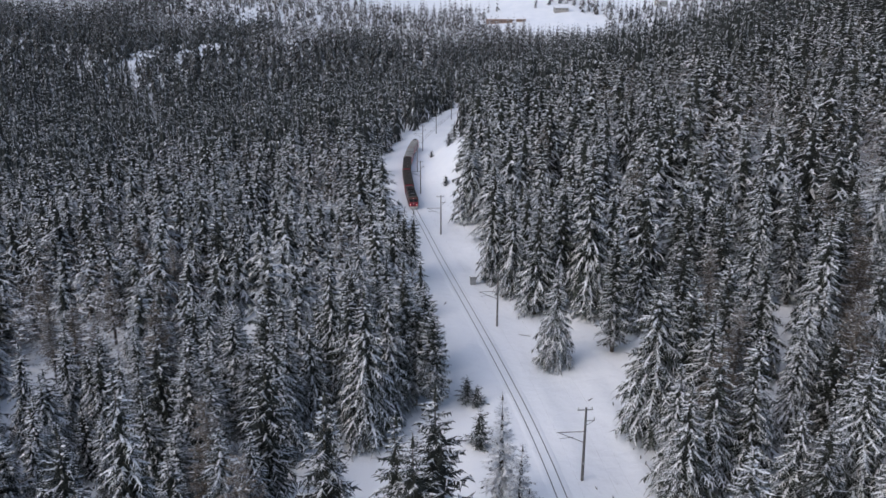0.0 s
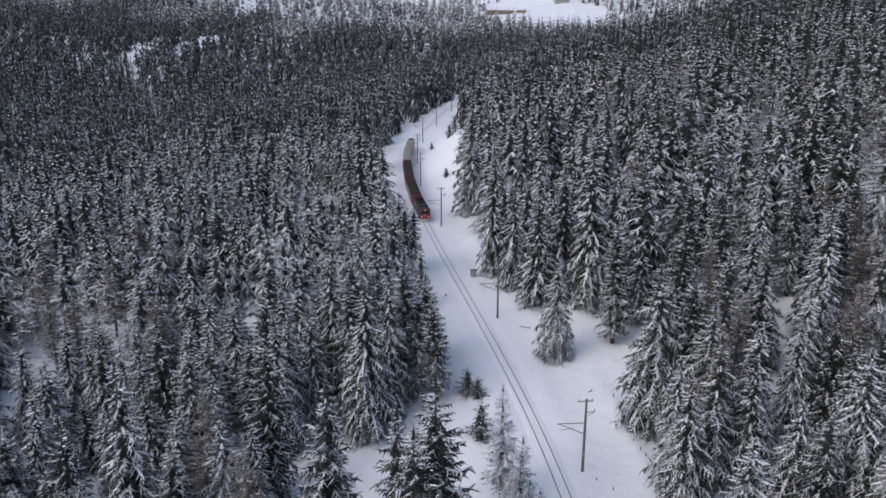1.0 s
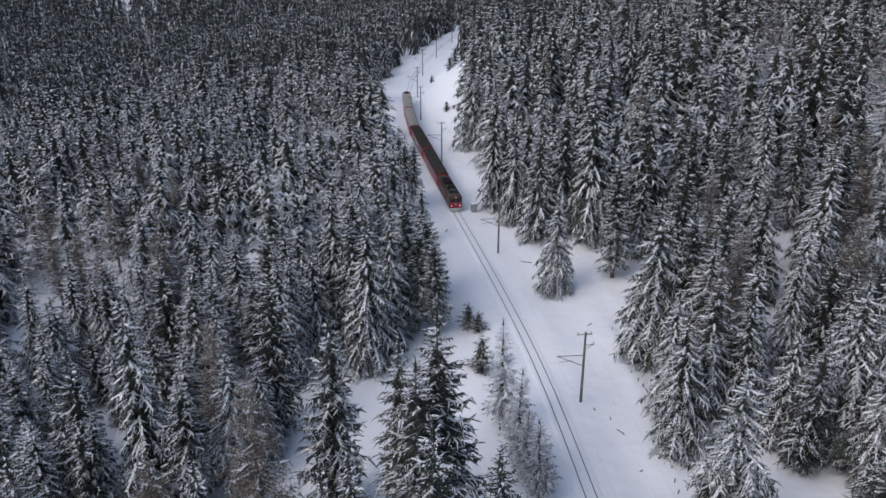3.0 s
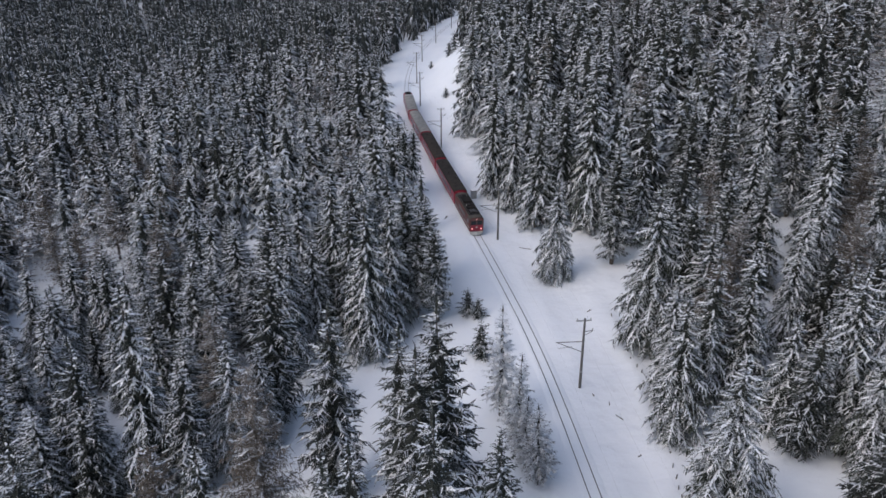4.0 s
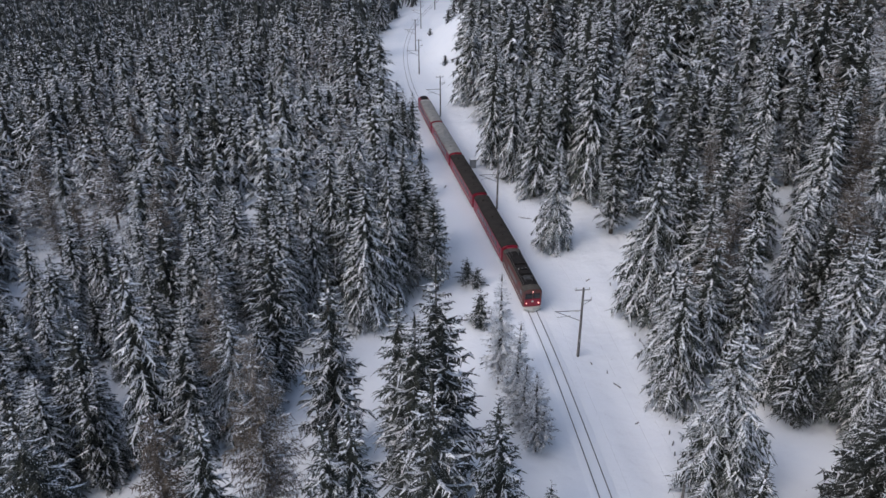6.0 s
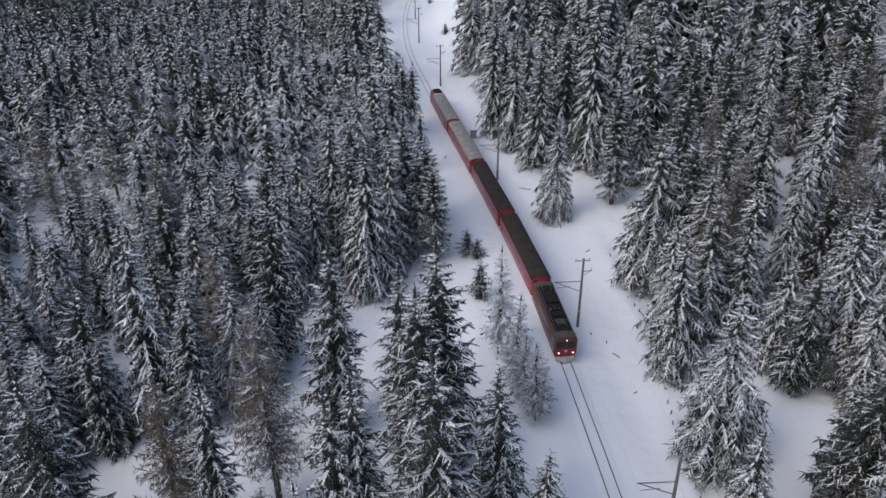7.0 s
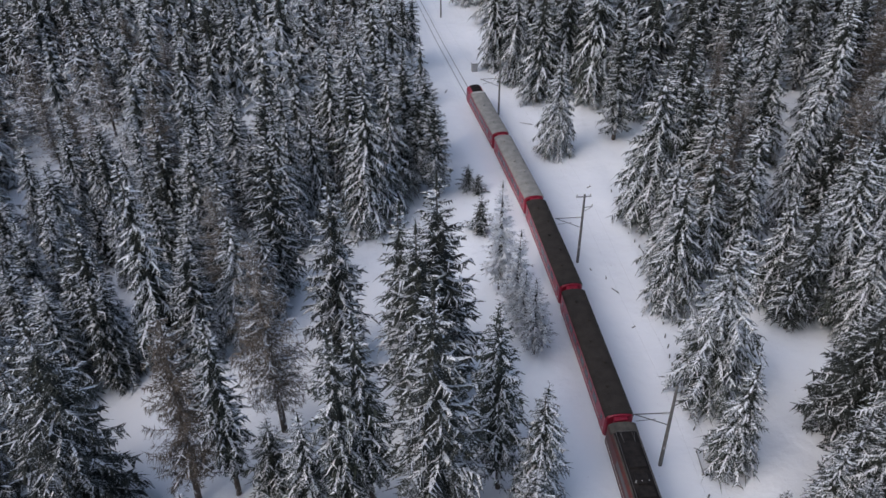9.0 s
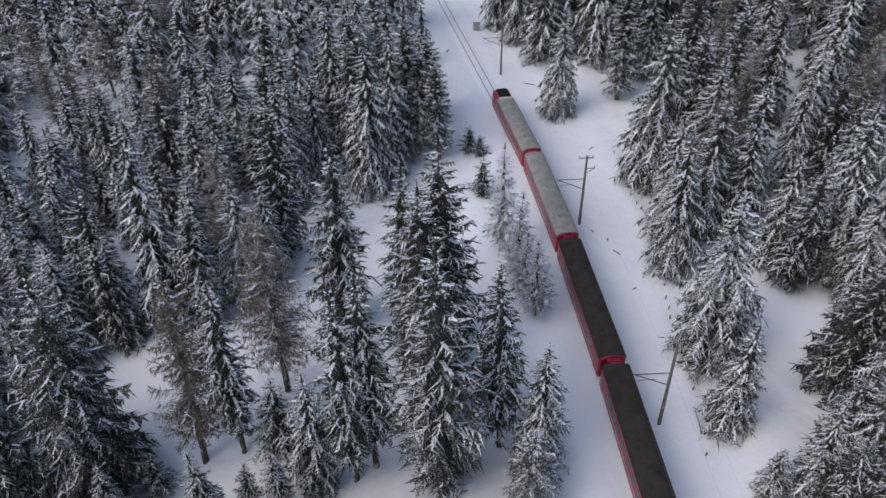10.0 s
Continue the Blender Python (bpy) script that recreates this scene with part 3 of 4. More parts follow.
# ---- trees ----
def grow(seed, tall, reach, whorls, per, segs, droop=0.5, shape=0.7, bare=0.06, pads=0.5, frond=0.27, hang=0.22, rise=0.12, twigs=2, core=0.6, ridge=0.095):
    """A conifer's crown out of drooping boughs with feathered sides and snow along their backs: verts, triangles, slots (0 needles, 1 lying snow, 2 the dark inside)."""
    rng = np.random.RandomState(seed)
    V, F, S = [], [], []

    def tri(a, b, c, slot):
        n = len(V)
        V.extend((a, b, c))
        F.append((n, n + 1, n + 2))
        S.append(slot)

    def spread(u):
        return reach * min((1 - u) ** shape, 1.9 * (1 - u) + 0.02) * min(1.0, 0.55 + 2.2 * (u - bare))

    up = np.array([0, 0, 1.0])
    sway = rng.uniform(-1, 1, 2) * 0.012 * tall
    lean_side = rng.uniform(0, 6.283)
    for w in range(whorls):
        u = bare + (0.985 - bare) * max(0.0, (w + rng.uniform(-0.3, 0.3)) / (whorls - 1)) ** 0.93
        u = min(max(u, bare), 0.985)
        n = max(3, int(round(per * (0.5 + 0.5 * (1 - u)))))
        a0 = rng.uniform(0, 6.283)
        for b in range(n):
            a = a0 + 6.283 * (b + rng.uniform(-0.3, 0.3)) / n
            L = spread(u) * rng.uniform(0.6, 1.18) * (1 + 0.12 * math.cos(a - lean_side)) + 0.012 * tall
            out, side = np.array([math.cos(a), math.sin(a), 0]), np.array([-math.sin(a), math.cos(a), 0])
            root = np.array([sway[0] * u, sway[1] * u, u * tall + rng.uniform(-0.015, 0.015) * tall])
            dr = droop * rng.uniform(0.75, 1.25) * (0.35 + 0.75 * (1 - u))
            bend = side * rng.uniform(-0.16, 0.16) * L
            pts = [root + out * L * (s - 0.10 * dr * s * s) + bend * s * s + up * L * (rise * s + 0.22 * u * s - 1.15 * dr * s ** 1.7 + 0.12 * s ** 5) for s in np.linspace(0.0, 1.0, segs + 1)]
            snowy = rng.uniform() < 0.45 + 0.6 * pads
            full = 1.0 + 0.05 * segs
            for j in range(segs):
                p, q = pts[j], pts[j + 1]
                s = (j + 0.6) / segs
                wd = frond * L * (0.35 + 1.0 * math.sin(math.pi * min(1, 0.12 + 0.78 * s))) / full
                for sg in (-1, 1):
                    for k in range(twigs):
                        f0 = (k + rng.uniform(-0.1, 0.2)) / twigs
                        f1 = min(1.1, f0 + 1.2 / twigs)
                        e0, e1 = p + (q - p) * f0, p + (q - p) * f1
                        r = wd * rng.uniform(0.5, 1.3)
                        if twigs > 1 and rng.uniform() < 0.12:
                            continue
                        tip = e1 + side * sg * r + (q - p) * rng.uniform(-0.1, 0.9) - up * r * rng.uniform(0.1, 0.9)
                        tri(e0, e1, tip, 0) if sg > 0 else tri(e1, e0, tip, 0)
                        if snowy and s > 0.3 and rng.uniform() < 1.05 * pads:
                            o = up * 0.05
                            f, g = e0 + (e1 - e0) * 0.35 + o, e0 + (e1 - e0) * 0.8 + o
                            c = e0 + (e1 - e0) * 0.6 + (tip - e0 - (e1 - e0) * 0.6) * rng.uniform(0.65, 0.95) + o
                            tri(f, g, c, 1) if sg > 0 else tri(g, f, c, 1)
                if hang:
                    mid = p + (q - p) * 0.6
                    tri(p, q, mid - up * hang * L * rng.uniform(0.5, 1.2) + side * rng.uniform(-0.1, 0.1) * L + out * rng.uniform(-0.05, 0.12) * L, 0)
            if not snowy or not pads:
                continue
            # the snow along the bough's back, broken here and there
            wide = [ridge * min(1.0, 0.45 + 0.25 * L) * k * rng.uniform(0.6, 1.35) for k in np.interp(np.linspace(0, 1, segs + 1), (0, 0.35, 0.8, 1), (0.4, 1.0, 1.05, 0.4))]
            roll = rng.uniform(-0.5, 0.5)
            rim = []
            for k, p in enumerate(pts):
                e = side * wide[k] + up * wide[k] * roll
                o = up * (0.05 + 0.35 * wide[k])
                rim.append((p + e + o - up * 0.3 * wide[k], p - e + o - up * 0.3 * wide[k], p + o))
            for j in range(segs):
                if (j == 0 and segs > 2) or rng.uniform() > 0.62 + 0.36 * pads:
                    continue
                (a1, b1, c1), (a2, b2, c2) = rim[j], rim[j + 1]
                if ridge > 0.2 or segs < 3:
                    tri(a1, c2, b1, 1)
                else:
                    tri(b1, a1, a2, 1)
                    tri(b1, a2, b2, 1)
    # jagged dark cones inside the crown, painted shade for the gaps between boughs
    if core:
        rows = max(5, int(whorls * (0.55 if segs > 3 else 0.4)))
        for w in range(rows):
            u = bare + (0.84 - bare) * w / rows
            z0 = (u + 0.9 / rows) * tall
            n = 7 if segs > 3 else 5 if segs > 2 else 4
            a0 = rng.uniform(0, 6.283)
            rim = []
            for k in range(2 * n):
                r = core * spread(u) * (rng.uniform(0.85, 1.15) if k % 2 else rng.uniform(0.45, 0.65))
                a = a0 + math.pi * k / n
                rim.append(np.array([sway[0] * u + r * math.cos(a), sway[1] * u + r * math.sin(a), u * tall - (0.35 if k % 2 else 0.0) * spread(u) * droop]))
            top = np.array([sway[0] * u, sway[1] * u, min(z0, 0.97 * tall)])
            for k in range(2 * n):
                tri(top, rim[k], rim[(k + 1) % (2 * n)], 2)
    # the leader
    for k in range(3):
        a = 2.094 * k
        r = 0.010 * tall
        tri(np.array([sway[0] + r * math.cos(a), sway[1] + r * math.sin(a), 0.93 * tall]),
            np.array([sway[0] + r * math.cos(a + 2.1), sway[1] + r * math.sin(a + 2.1), 0.93 * tall]), np.array([sway[0], sway[1], tall]), 0)
    return np.array(V), np.array(F), np.array(S)


def grow_larch(seed, tall, reach, whorls, per, thick=0.035, fine=6, bare=0.14, white=0.3):
    """A bare larch: thin boughs with fine twigs, slots 0 twigs, 1 snow, 2 boughs."""
    rng = np.random.RandomState(seed)
    V, F, S = [], [], []

    def strip(a, b, w, slot=0):
        d = b - a
        s = np.cross(d, rng.uniform(-1, 1, 3) + np.array([0, 0, 1.5]))
        s = s / (np.linalg.norm(s) + 1e-6) * w
        n = len(V)
        V.extend((a + s, a - s, b))
        F.append((n, n + 1, n + 2))
        S.append(slot)

    up = np.array([0, 0, 1.0])
    for w in range(whorls):
        u = bare + (0.98 - bare) * (w / (whorls - 1))
        for b in range(per):
            a = rng.uniform(0, 6.283)
            L = reach * (1 - u) ** 0.6 * rng.uniform(0.6, 1.2) * min(1.0, 0.6 + 2.0 * (u - bare)) + 0.25
            out, side = np.array([math.cos(a), math.sin(a), 0]), np.array([-math.sin(a), math.cos(a), 0])
            root = np.array([0, 0, u * tall + rng.uniform(-0.3, 0.3)])
            bend = side * L * 0.2 * rng.uniform(-1, 1)
            sag = rng.uniform(0.35, 0.65) * (1.1 - 0.7 * u)
            pts = [root + out * L * s + up * L * (0.12 * s - sag * s * s + 0.30 * s ** 3.5) + bend * s * s for s in (0, 0.35, 0.7, 1.0)]
            snowy = rng.uniform() < white * (1.3 - 0.8 * u)
            for j, (p, q) in enumerate(zip(pts, pts[1:])):
                strip(p, q + (q - p) * 0.15, thick * (1.2 - 0.25 * j), 2)
                for _ in range(fine):
                    m = p + (q - p) * rng.uniform(0, 1)
                    strip(m, m + side * rng.choice((-1, 1)) * L * rng.uniform(0.08, 0.24) + out * L * rng.uniform(0, 0.18) - up * L * rng.uniform(-0.04, 0.2), thick * 0.7)
                if snowy and rng.uniform() < 0.85:
                    strip(p + up * 0.06, q + (q - p) * 0.2 + up * 0.06, thick * 2.0, 1)
                    if rng.uniform() < 0.5:
                        m = p + (q - p) * rng.uniform(0.2, 0.8) + up * 0.05
                        strip(m, m + side * rng.choice((-1, 1)) * L * rng.uniform(0.12, 0.28) + out * L * 0.15 - up * L * 0.06, thick * 1.4, 1)
    return np.array(V), np.array(F), np.array(S)


def larch_crown(seed, reach):
    """Fine brown twigs round bare, snow-lined boughs."""
    return grow_larch(seed + 5, 16, reach, 38, 7, 0.042, 14, 0.2, 0.34)


def trunk_mesh(tall, r):
    bm = bmesh.new()
    rings = []
    for k, (z, w) in enumerate(((-0.8, 1.35), (0.3, 1.15), (tall * 0.3, 0.85), (tall * 0.65, 0.45), (tall * 0.96, 0.08))):
        rings.append([(r * w * math.cos(a) * (1 + 0.06 * math.sin(3 * a + k)), r * w * math.sin(a), z) for a in np.linspace(0, 6.283, 9)[:-1]])
    loft(bm, rings)
    me = bpy.data.meshes.new("trunk")
    bm.to_mesh(me)
    bm.free()
    me.materials.append(BARK)
    return me


# each kind: needle material, then the ways of growing it (made for a height of 16 m)
KINDS = {
    "spruce": (NEEDLES, "tall snow-laden spruce with drooping dark green branches", "spruce_tree", [
        grow(11, 16, 3.5, 31, 8, 4, droop=0.8, shape=0.75, pads=0.78), grow(12, 16, 3.1, 32, 8, 4, droop=0.95, shape=0.7, pads=0.82), grow(13, 16, 3.8, 30, 8, 4, droop=0.7, shape=0.8, pads=0.72), grow(14, 16, 2.9, 33, 8, 4, droop=0.9, shape=0.7, pads=0.86)]),
    "slim": (NEEDLES, "slender spruce with a bare lower trunk and patchy snow", "spruce_tree", [
        grow(15, 16, 2.4, 31, 8, 3, bare=0.16, shape=0.5, droop=0.6, pads=0.68), grow(16, 16, 2.2, 31, 8, 3, bare=0.2, shape=0.5, droop=0.75, pads=0.76)]),
    "white": (NEEDLES, "broad spruce weighed down by thick fresh snow", "spruce_tree", [
        grow(21, 16, 3.7, 30, 9, 4, droop=0.9, shape=0.75, pads=0.85, ridge=0.11), grow(22, 16, 3.4, 31, 9, 4, droop=1.05, shape=0.75, pads=0.92, ridge=0.11)]),
    "broad": (NEEDLES, "broad spruce with wide fans of snow-covered boughs", "spruce_tree", [
        grow(25, 16, 4.7, 33, 10, 5, droop=0.75, shape=0.8, pads=0.88, frond=0.24, ridge=0.09), grow(26, 16, 4.3, 34, 10, 5, droop=0.85, shape=0.75, pads=0.86, frond=0.24, ridge=0.09)]),
    "shaded": (NEEDLES_DARK, "broad dark spruce with thin lines of snow on its boughs", "spruce_tree", [
        grow(27, 16, 4.4, 32, 10, 5, droop=0.6, shape=0.7, pads=0.34, frond=0.25, ridge=0.07)]),
    "dark": (NEEDLES_DARK, "dense dark spruce with only patches of snow", "spruce_tree", [
        grow(31, 16, 2.8, 33, 8, 3, droop=0.42, shape=0.5, pads=0.58, frond=0.29, hang=0.16, ridge=0.11), grow(32, 16, 2.5, 33, 8, 3, droop=0.5, shape=0.46, pads=0.52, frond=0.29, hang=0.16, ridge=0.11)]),
    "pine": (NEEDLES, "rounded stone pine with heavy clumps of snow", "pine_tree", [
        grow(41, 16, 3.0, 28, 9, 4, droop=0.4, shape=0.5, bare=0.12, pads=0.8, frond=0.32, rise=0.16, ridge=0.13), grow(42, 16, 2.8, 28, 9, 4, droop=0.46, shape=0.55, bare=0.1, pads=0.85, frond=0.32, rise=0.16, ridge=0.13)]),
    "frost": (NEEDLES_FROST, "slender thinly branched conifer white with frost", "conifer_tree", [
        grow(51, 16, 3.2, 32, 8, 4, droop=0.45, bare=0.12, pads=0.4, frond=0.22, hang=0.12, core=0.2, ridge=0.07)]),
    "young": (NEEDLES, "young spruce half buried in snow", "young_spruce", [
        grow(61, 16, 5.5, 14, 8, 3, droop=0.4, bare=0.02, pads=0.6)]),
    "larch": (LARCH, "bare brown larch with frosted twigs", "larch_tree", [
        larch_crown(71, 3.3), larch_crown(72, 2.9)]),
}
SLIM = {"frost": 0.8, "young": 0.6, "larch": 0.9, "slim": 0.8}


def tree_models():
    made = {}
    for kind, (mat, label, name, shapes) in KINDS.items():
        made[kind] = []
        for v, f, s in shapes:
            tree = tagged(new(name), label, "tree", "trees of the snowy forest")
            trunk = new("trunk", trunk_mesh(16, 0.24 * SLIM.get(kind, 1.0)))
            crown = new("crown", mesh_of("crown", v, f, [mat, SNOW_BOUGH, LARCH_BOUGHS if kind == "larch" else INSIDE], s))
            trunk.parent = crown.parent = tree
            made[kind].append([tree, False])
    return made


MODELS = tree_models()
PLANTED = []


def plant(kind, x, y, h, rng):
    """Stands one tree on the snow; the first of each model is the model itself."""
    model = rng.choice(MODELS[kind])
    k = h / 16.0
    wide = k ** 0.6 * rng.uniform(0.92, 1.1) if k < 1 and kind != "young" else k ** 0.8
    m = Matrix.Translation((x, y, float(ground(x, y)) - 0.1)) @ Matrix.Rotation(rng.uniform(0, 6.283), 4, "Z")
    m = m @ pose(0, 0, 0, rng.uniform(-1.5, 1.5), rng.uniform(-1.5, 1.5), 0)
    if model[1]:
        ob = copy_thing(model[0], m)
    else:
        ob, model[1] = model[0], True
        ob.matrix_basis = m
    ob.scale = (wide, wide, k)
    PLANTED.append((x, y))


# trees that stand out: east, north, height
STANDING = [
    ("larch", [(-15.4, 49.2, 21.7), (-22.1, 42.6, 21.0), (-65.9, 112.1, 15.5), (-59.1, 107.0, 15.5), (-60.9, 124.3, 15.5), (-55.5, 130.6, 15.5), (-54.6, 104.6, 14.0), (-48.2, 116.8, 14.5), (-76.5, 130.1, 15.5), (-54.2, 138.4, 15.0), (33.4, 75.9, 15.5), (45.4, 73.7, 15.5), (29.0, 69.1, 15.0), (54.4, 91.3, 15.5), (47.5, 129.5, 15.5), (49.4, 81.4, 17.0), (34.6, 126.3, 17.0), (34.7, 88.6, 16.0), (22.8, 165.6, 17.0), (-67.1, 152.1, 15.0), (-61.9, 158.5, 15.0)]),
    ("slim", [(-18.5, 42.9, 20.0), (-7.7, 38.6, 20.2), (-6.1, 39.7, 20.9), (4.3, 44.3, 16.4), (4.4, 40.5, 18.9), (-4.1, 51.4, 22.0), (-13.5, 35.5, 9.0), (-15.9, 35.7, 8.0), (-8.4, 131.3, 16.0), (-7.0, 128.6, 15.0), (-5.7, 128.9, 14.0)]),
    ("spruce", [(-10.9, 38.4, 13.8), (7.1, 38.3, 13.7), (-30.1, 71.0, 13.1), (-7.2, 87.6, 19.2), (9.1, 127.1, 22.2), (12.2, 120.5, 19.8), (15.2, 112.1, 20.5), (6.7, 161.6, 25.7), (19.7, 114.3, 23.1), (23.4, 108.9, 27.4), (-33.9, 96.9, 18.0), (-50.8, 94.8, 16.0), (-16.8, 85.8, 17.0), (-12.2, 89.9, 18.0), (-35.8, 77.7, 14.0), (-34.8, 59.8, 14.0)]),
    ("spruce", [(-52.7, 85.7, 17.0), (-26.9, 75.4, 15.0), (-61.0, 94.6, 17.0), (-48.8, 93.0, 16.0), (-35.4, 81.1, 9.0), (-30.6, 61.4, 24.0), (-32.6, 44.1, 15.0), (-18.6, 34.1, 12.0), (27.0, 64.8, 17.0), (30.8, 64.1, 14.0), (32.6, 59.1, 13.0), (34.5, 45.9, 12.0), (24.1, 33.6, 6.0), (29.0, 32.7, 14.0), (32.4, 37.8, 16.0), (26.6, 29.9, 7.0), (24.5, 30.1, 6.0), (26.7, 33.4, 10.0), (-29.2, 69.6, 12.0), (-20.5, 253.9, 17.0), (-26.3, 252.3, 18.0), (-19.0, 209.1, 15.0), (-39.1, 136.4, 17.0)]),
    ("young", [(-25.7, 40.2, 5.0), (-15.1, 42.6, 8.9), (3.3, 87.9, 3.9), (4.6, 86.1, 3.2), (4.5, 76.8, 5.3), (-37.3, 116.4, 9.3), (0.9, 190.8, 2.8), (-3.8, 235.7, 2.6), (3.9, 187.4, 2.4), (4.2, 256.5, 6.6), (1.9, 225.7, 4.6)]),
    ("dark", [(33.2, 55.0, 14.7), (-37.5, 62.3, 20.0), (-35.6, 58.7, 15.0), (-0.6, 37.4, 24.5), (-2.0, 48.2, 22.1), (-0.2, 50.5, 24.4), (-40.5, 86.7, 15.0), (-19.4, 71.1, 21.0), (-10.7, 57.7, 22.0), (-42.4, 70.7, 15.0), (28.5, 34.3, 12.0), (29.1, 29.5, 12.0), (29.3, 31.9, 11.0), (-36.4, 45.0, 18.0)]),
    ("dark", [(-61.8, 135.4, 17.0)]),
    ("frost", [(6.1, 65.5, 13.6), (7.3, 59.6, 11.7), (8.8, 54.8, 9.3), (7.9, 57.4, 8.5)]),
    ("shaded", [(33.2, 43.0, 15.0), (-30.4, 40.4, 25.0), (-36.2, 38.1, 17.0), (30.0, 33.6, 13.0), (36.5, 39.5, 16.0), (33.0, 36.0, 14.0), (27.4, 30.6, 10.0)]),
    ("broad", [(-43.2, 103.3, 16.0), (25.1, 77.3, 20.5), (29.5, 73.4, 16.3), (-30.3, 74.3, 12.0), (-36.2, 113.5, 9.0), (-42.3, 61.0, 14.0), (23.6, 48.8, 18.0), (16.3, 95.5, 15.0), (-10.7, 82.8, 16.1), (-52.3, 86.7, 17.0), (37.6, 52.5, 13.0), (37.4, 57.3, 18.0), (-41.0, 59.0, 15.0)]),
    ("pine", [(24.8, 97.1, 19.3), (24.8, 61.6, 11.3), (-5.3, 90.5, 21.1), (-3.7, 89.3, 15.9), (-0.8, 87.2, 14.8), (28.6, 76.8, 19.0), (6.2, 34.2, 9.0), (-2.7, 96.5, 14.0), (-5.1, 95.6, 14.0)]),
    ("white", [(38.2, 71.1, 13.0), (40.6, 74.5, 15.0), (43.1, 76.9, 14.0), (23.3, 60.8, 16.0), (24.2, 66.5, 15.0), (23.3, 40.4, 11.6), (-9.9, 81.7, 21.5), (-28.4, 37.1, 8.0)]),
]

spot = random.Random(3)
for kind, rows in STANDING:
    for x, y, h in rows:
        plant(kind, x, y, h, spot)

# where the wood stops on either side of the railway
EDGE_Y = [0, 30, 45, 56, 62, 70, 85, 92, 100, 110, 117, 131, 155.5, 184, 206, 243, 277, 320, 410, 560]
EDGE_R = [12, 12, 18, 17, 17, 18, 17, 22, 22, 17, 10, 9.5, 12, 15, 19, 22, 14, 10, 8, 7]
EDGE_L = [60, 60, 58, 44, 34, 30, 26, 18, 14, 9, 7.5, 7.5, 9, 10, 11.5, 12, 10, 8.5, 8, 8]


def wooded(x, y):
    d = x - track_x(np.clip(y, -80, 640))
    ok = (d > np.interp(y, EDGE_Y, EDGE_R)) | (d < -np.interp(y, EDGE_Y, EDGE_L)) | (y > 600)
    # glades and far meadows
    for cx, cy, rx, ry in ((118, 925, 82, 88), (-227, 556, 6, 70), (-220, 590, 6, 60), (-198, 600, 6, 85), (-184, 650, 8, 100), (-209, 499, 5, 25), (-229, 512, 4, 25), (-217, 828, 8, 60), (-74, 1039, 40, 40), (-4, 1068, 50, 45), (91, 1049, 60, 40), (269, 1039, 60, 45), (30.5, 47, 4, 6), (-31.6, 51.4, 6, 6), (-37.3, 113.7, 4, 6), (-48.6, 136.4, 4, 5), (-32.2, 123, 4, 6), (-29.5, 70.5, 4, 6), (-25.9, 95.4, 3, 5), (-104.9, 176, 5, 8), (-90.5, 142, 6, 7), (-35.9, 161.7, 4, 8), (-68, 104, 6, 9), (-38, 72, 5, 5), (-72, 132, 7, 8), (-110, 160, 8, 10)):
        ok &= ((x - cx) / rx) ** 2 + ((y - cy) / ry) ** 2 > 1 + 0.25 * waves(x, y, 40, 9)
    return ok


def scatter(y0, y1, gap, seed):
    rng = np.random.RandomState(seed)
    pts = []
    for y in np.arange(y0, y1, gap):
        half = 0.66 * y + 14
        x = np.arange(-half, half, gap)
        pts.append(np.stack([x + rng.uniform(-0.42, 0.42, len(x)) * gap, y + rng.uniform(-0.42, 0.42, len(x)) * gap], 1))
    p = np.concatenate(pts)
    return p[wooded(p[:, 0], p[:, 1])]


def pick_kind(x, y, rng):
    brown = waves(x, y, 60, 21)
    r = rng.random()
    if r < 0.06 + 0.16 * max(0, brown):
        return "larch"
    if x < track_x(y):
        return "dark" if r < 0.28 else "white" if r < 0.38 else "pine" if r < 0.46 else "broad" if r < 0.64 else "spruce"
    return "dark" if r < 0.24 else "white" if r < 0.46 else "pine" if r < 0.60 else "spruce"


def near_wood():
    rng = random.Random(8)
    taken = np.array(PLANTED)
    pts = sorted(scatter(24, 130, 5.5, 31).tolist(), key=lambda p: p[1])
    for x, y in pts:
        if len(PLANTED) >= 262 or np.min(np.hypot(taken[:, 0] - x, taken[:, 1] - y)) < 3.4:
            continue
        plant(pick_kind(x, y, rng), x, y, rng.triangular(9, 22, 17), rng)
    return max(p[1] for p in PLANTED[len(taken):])


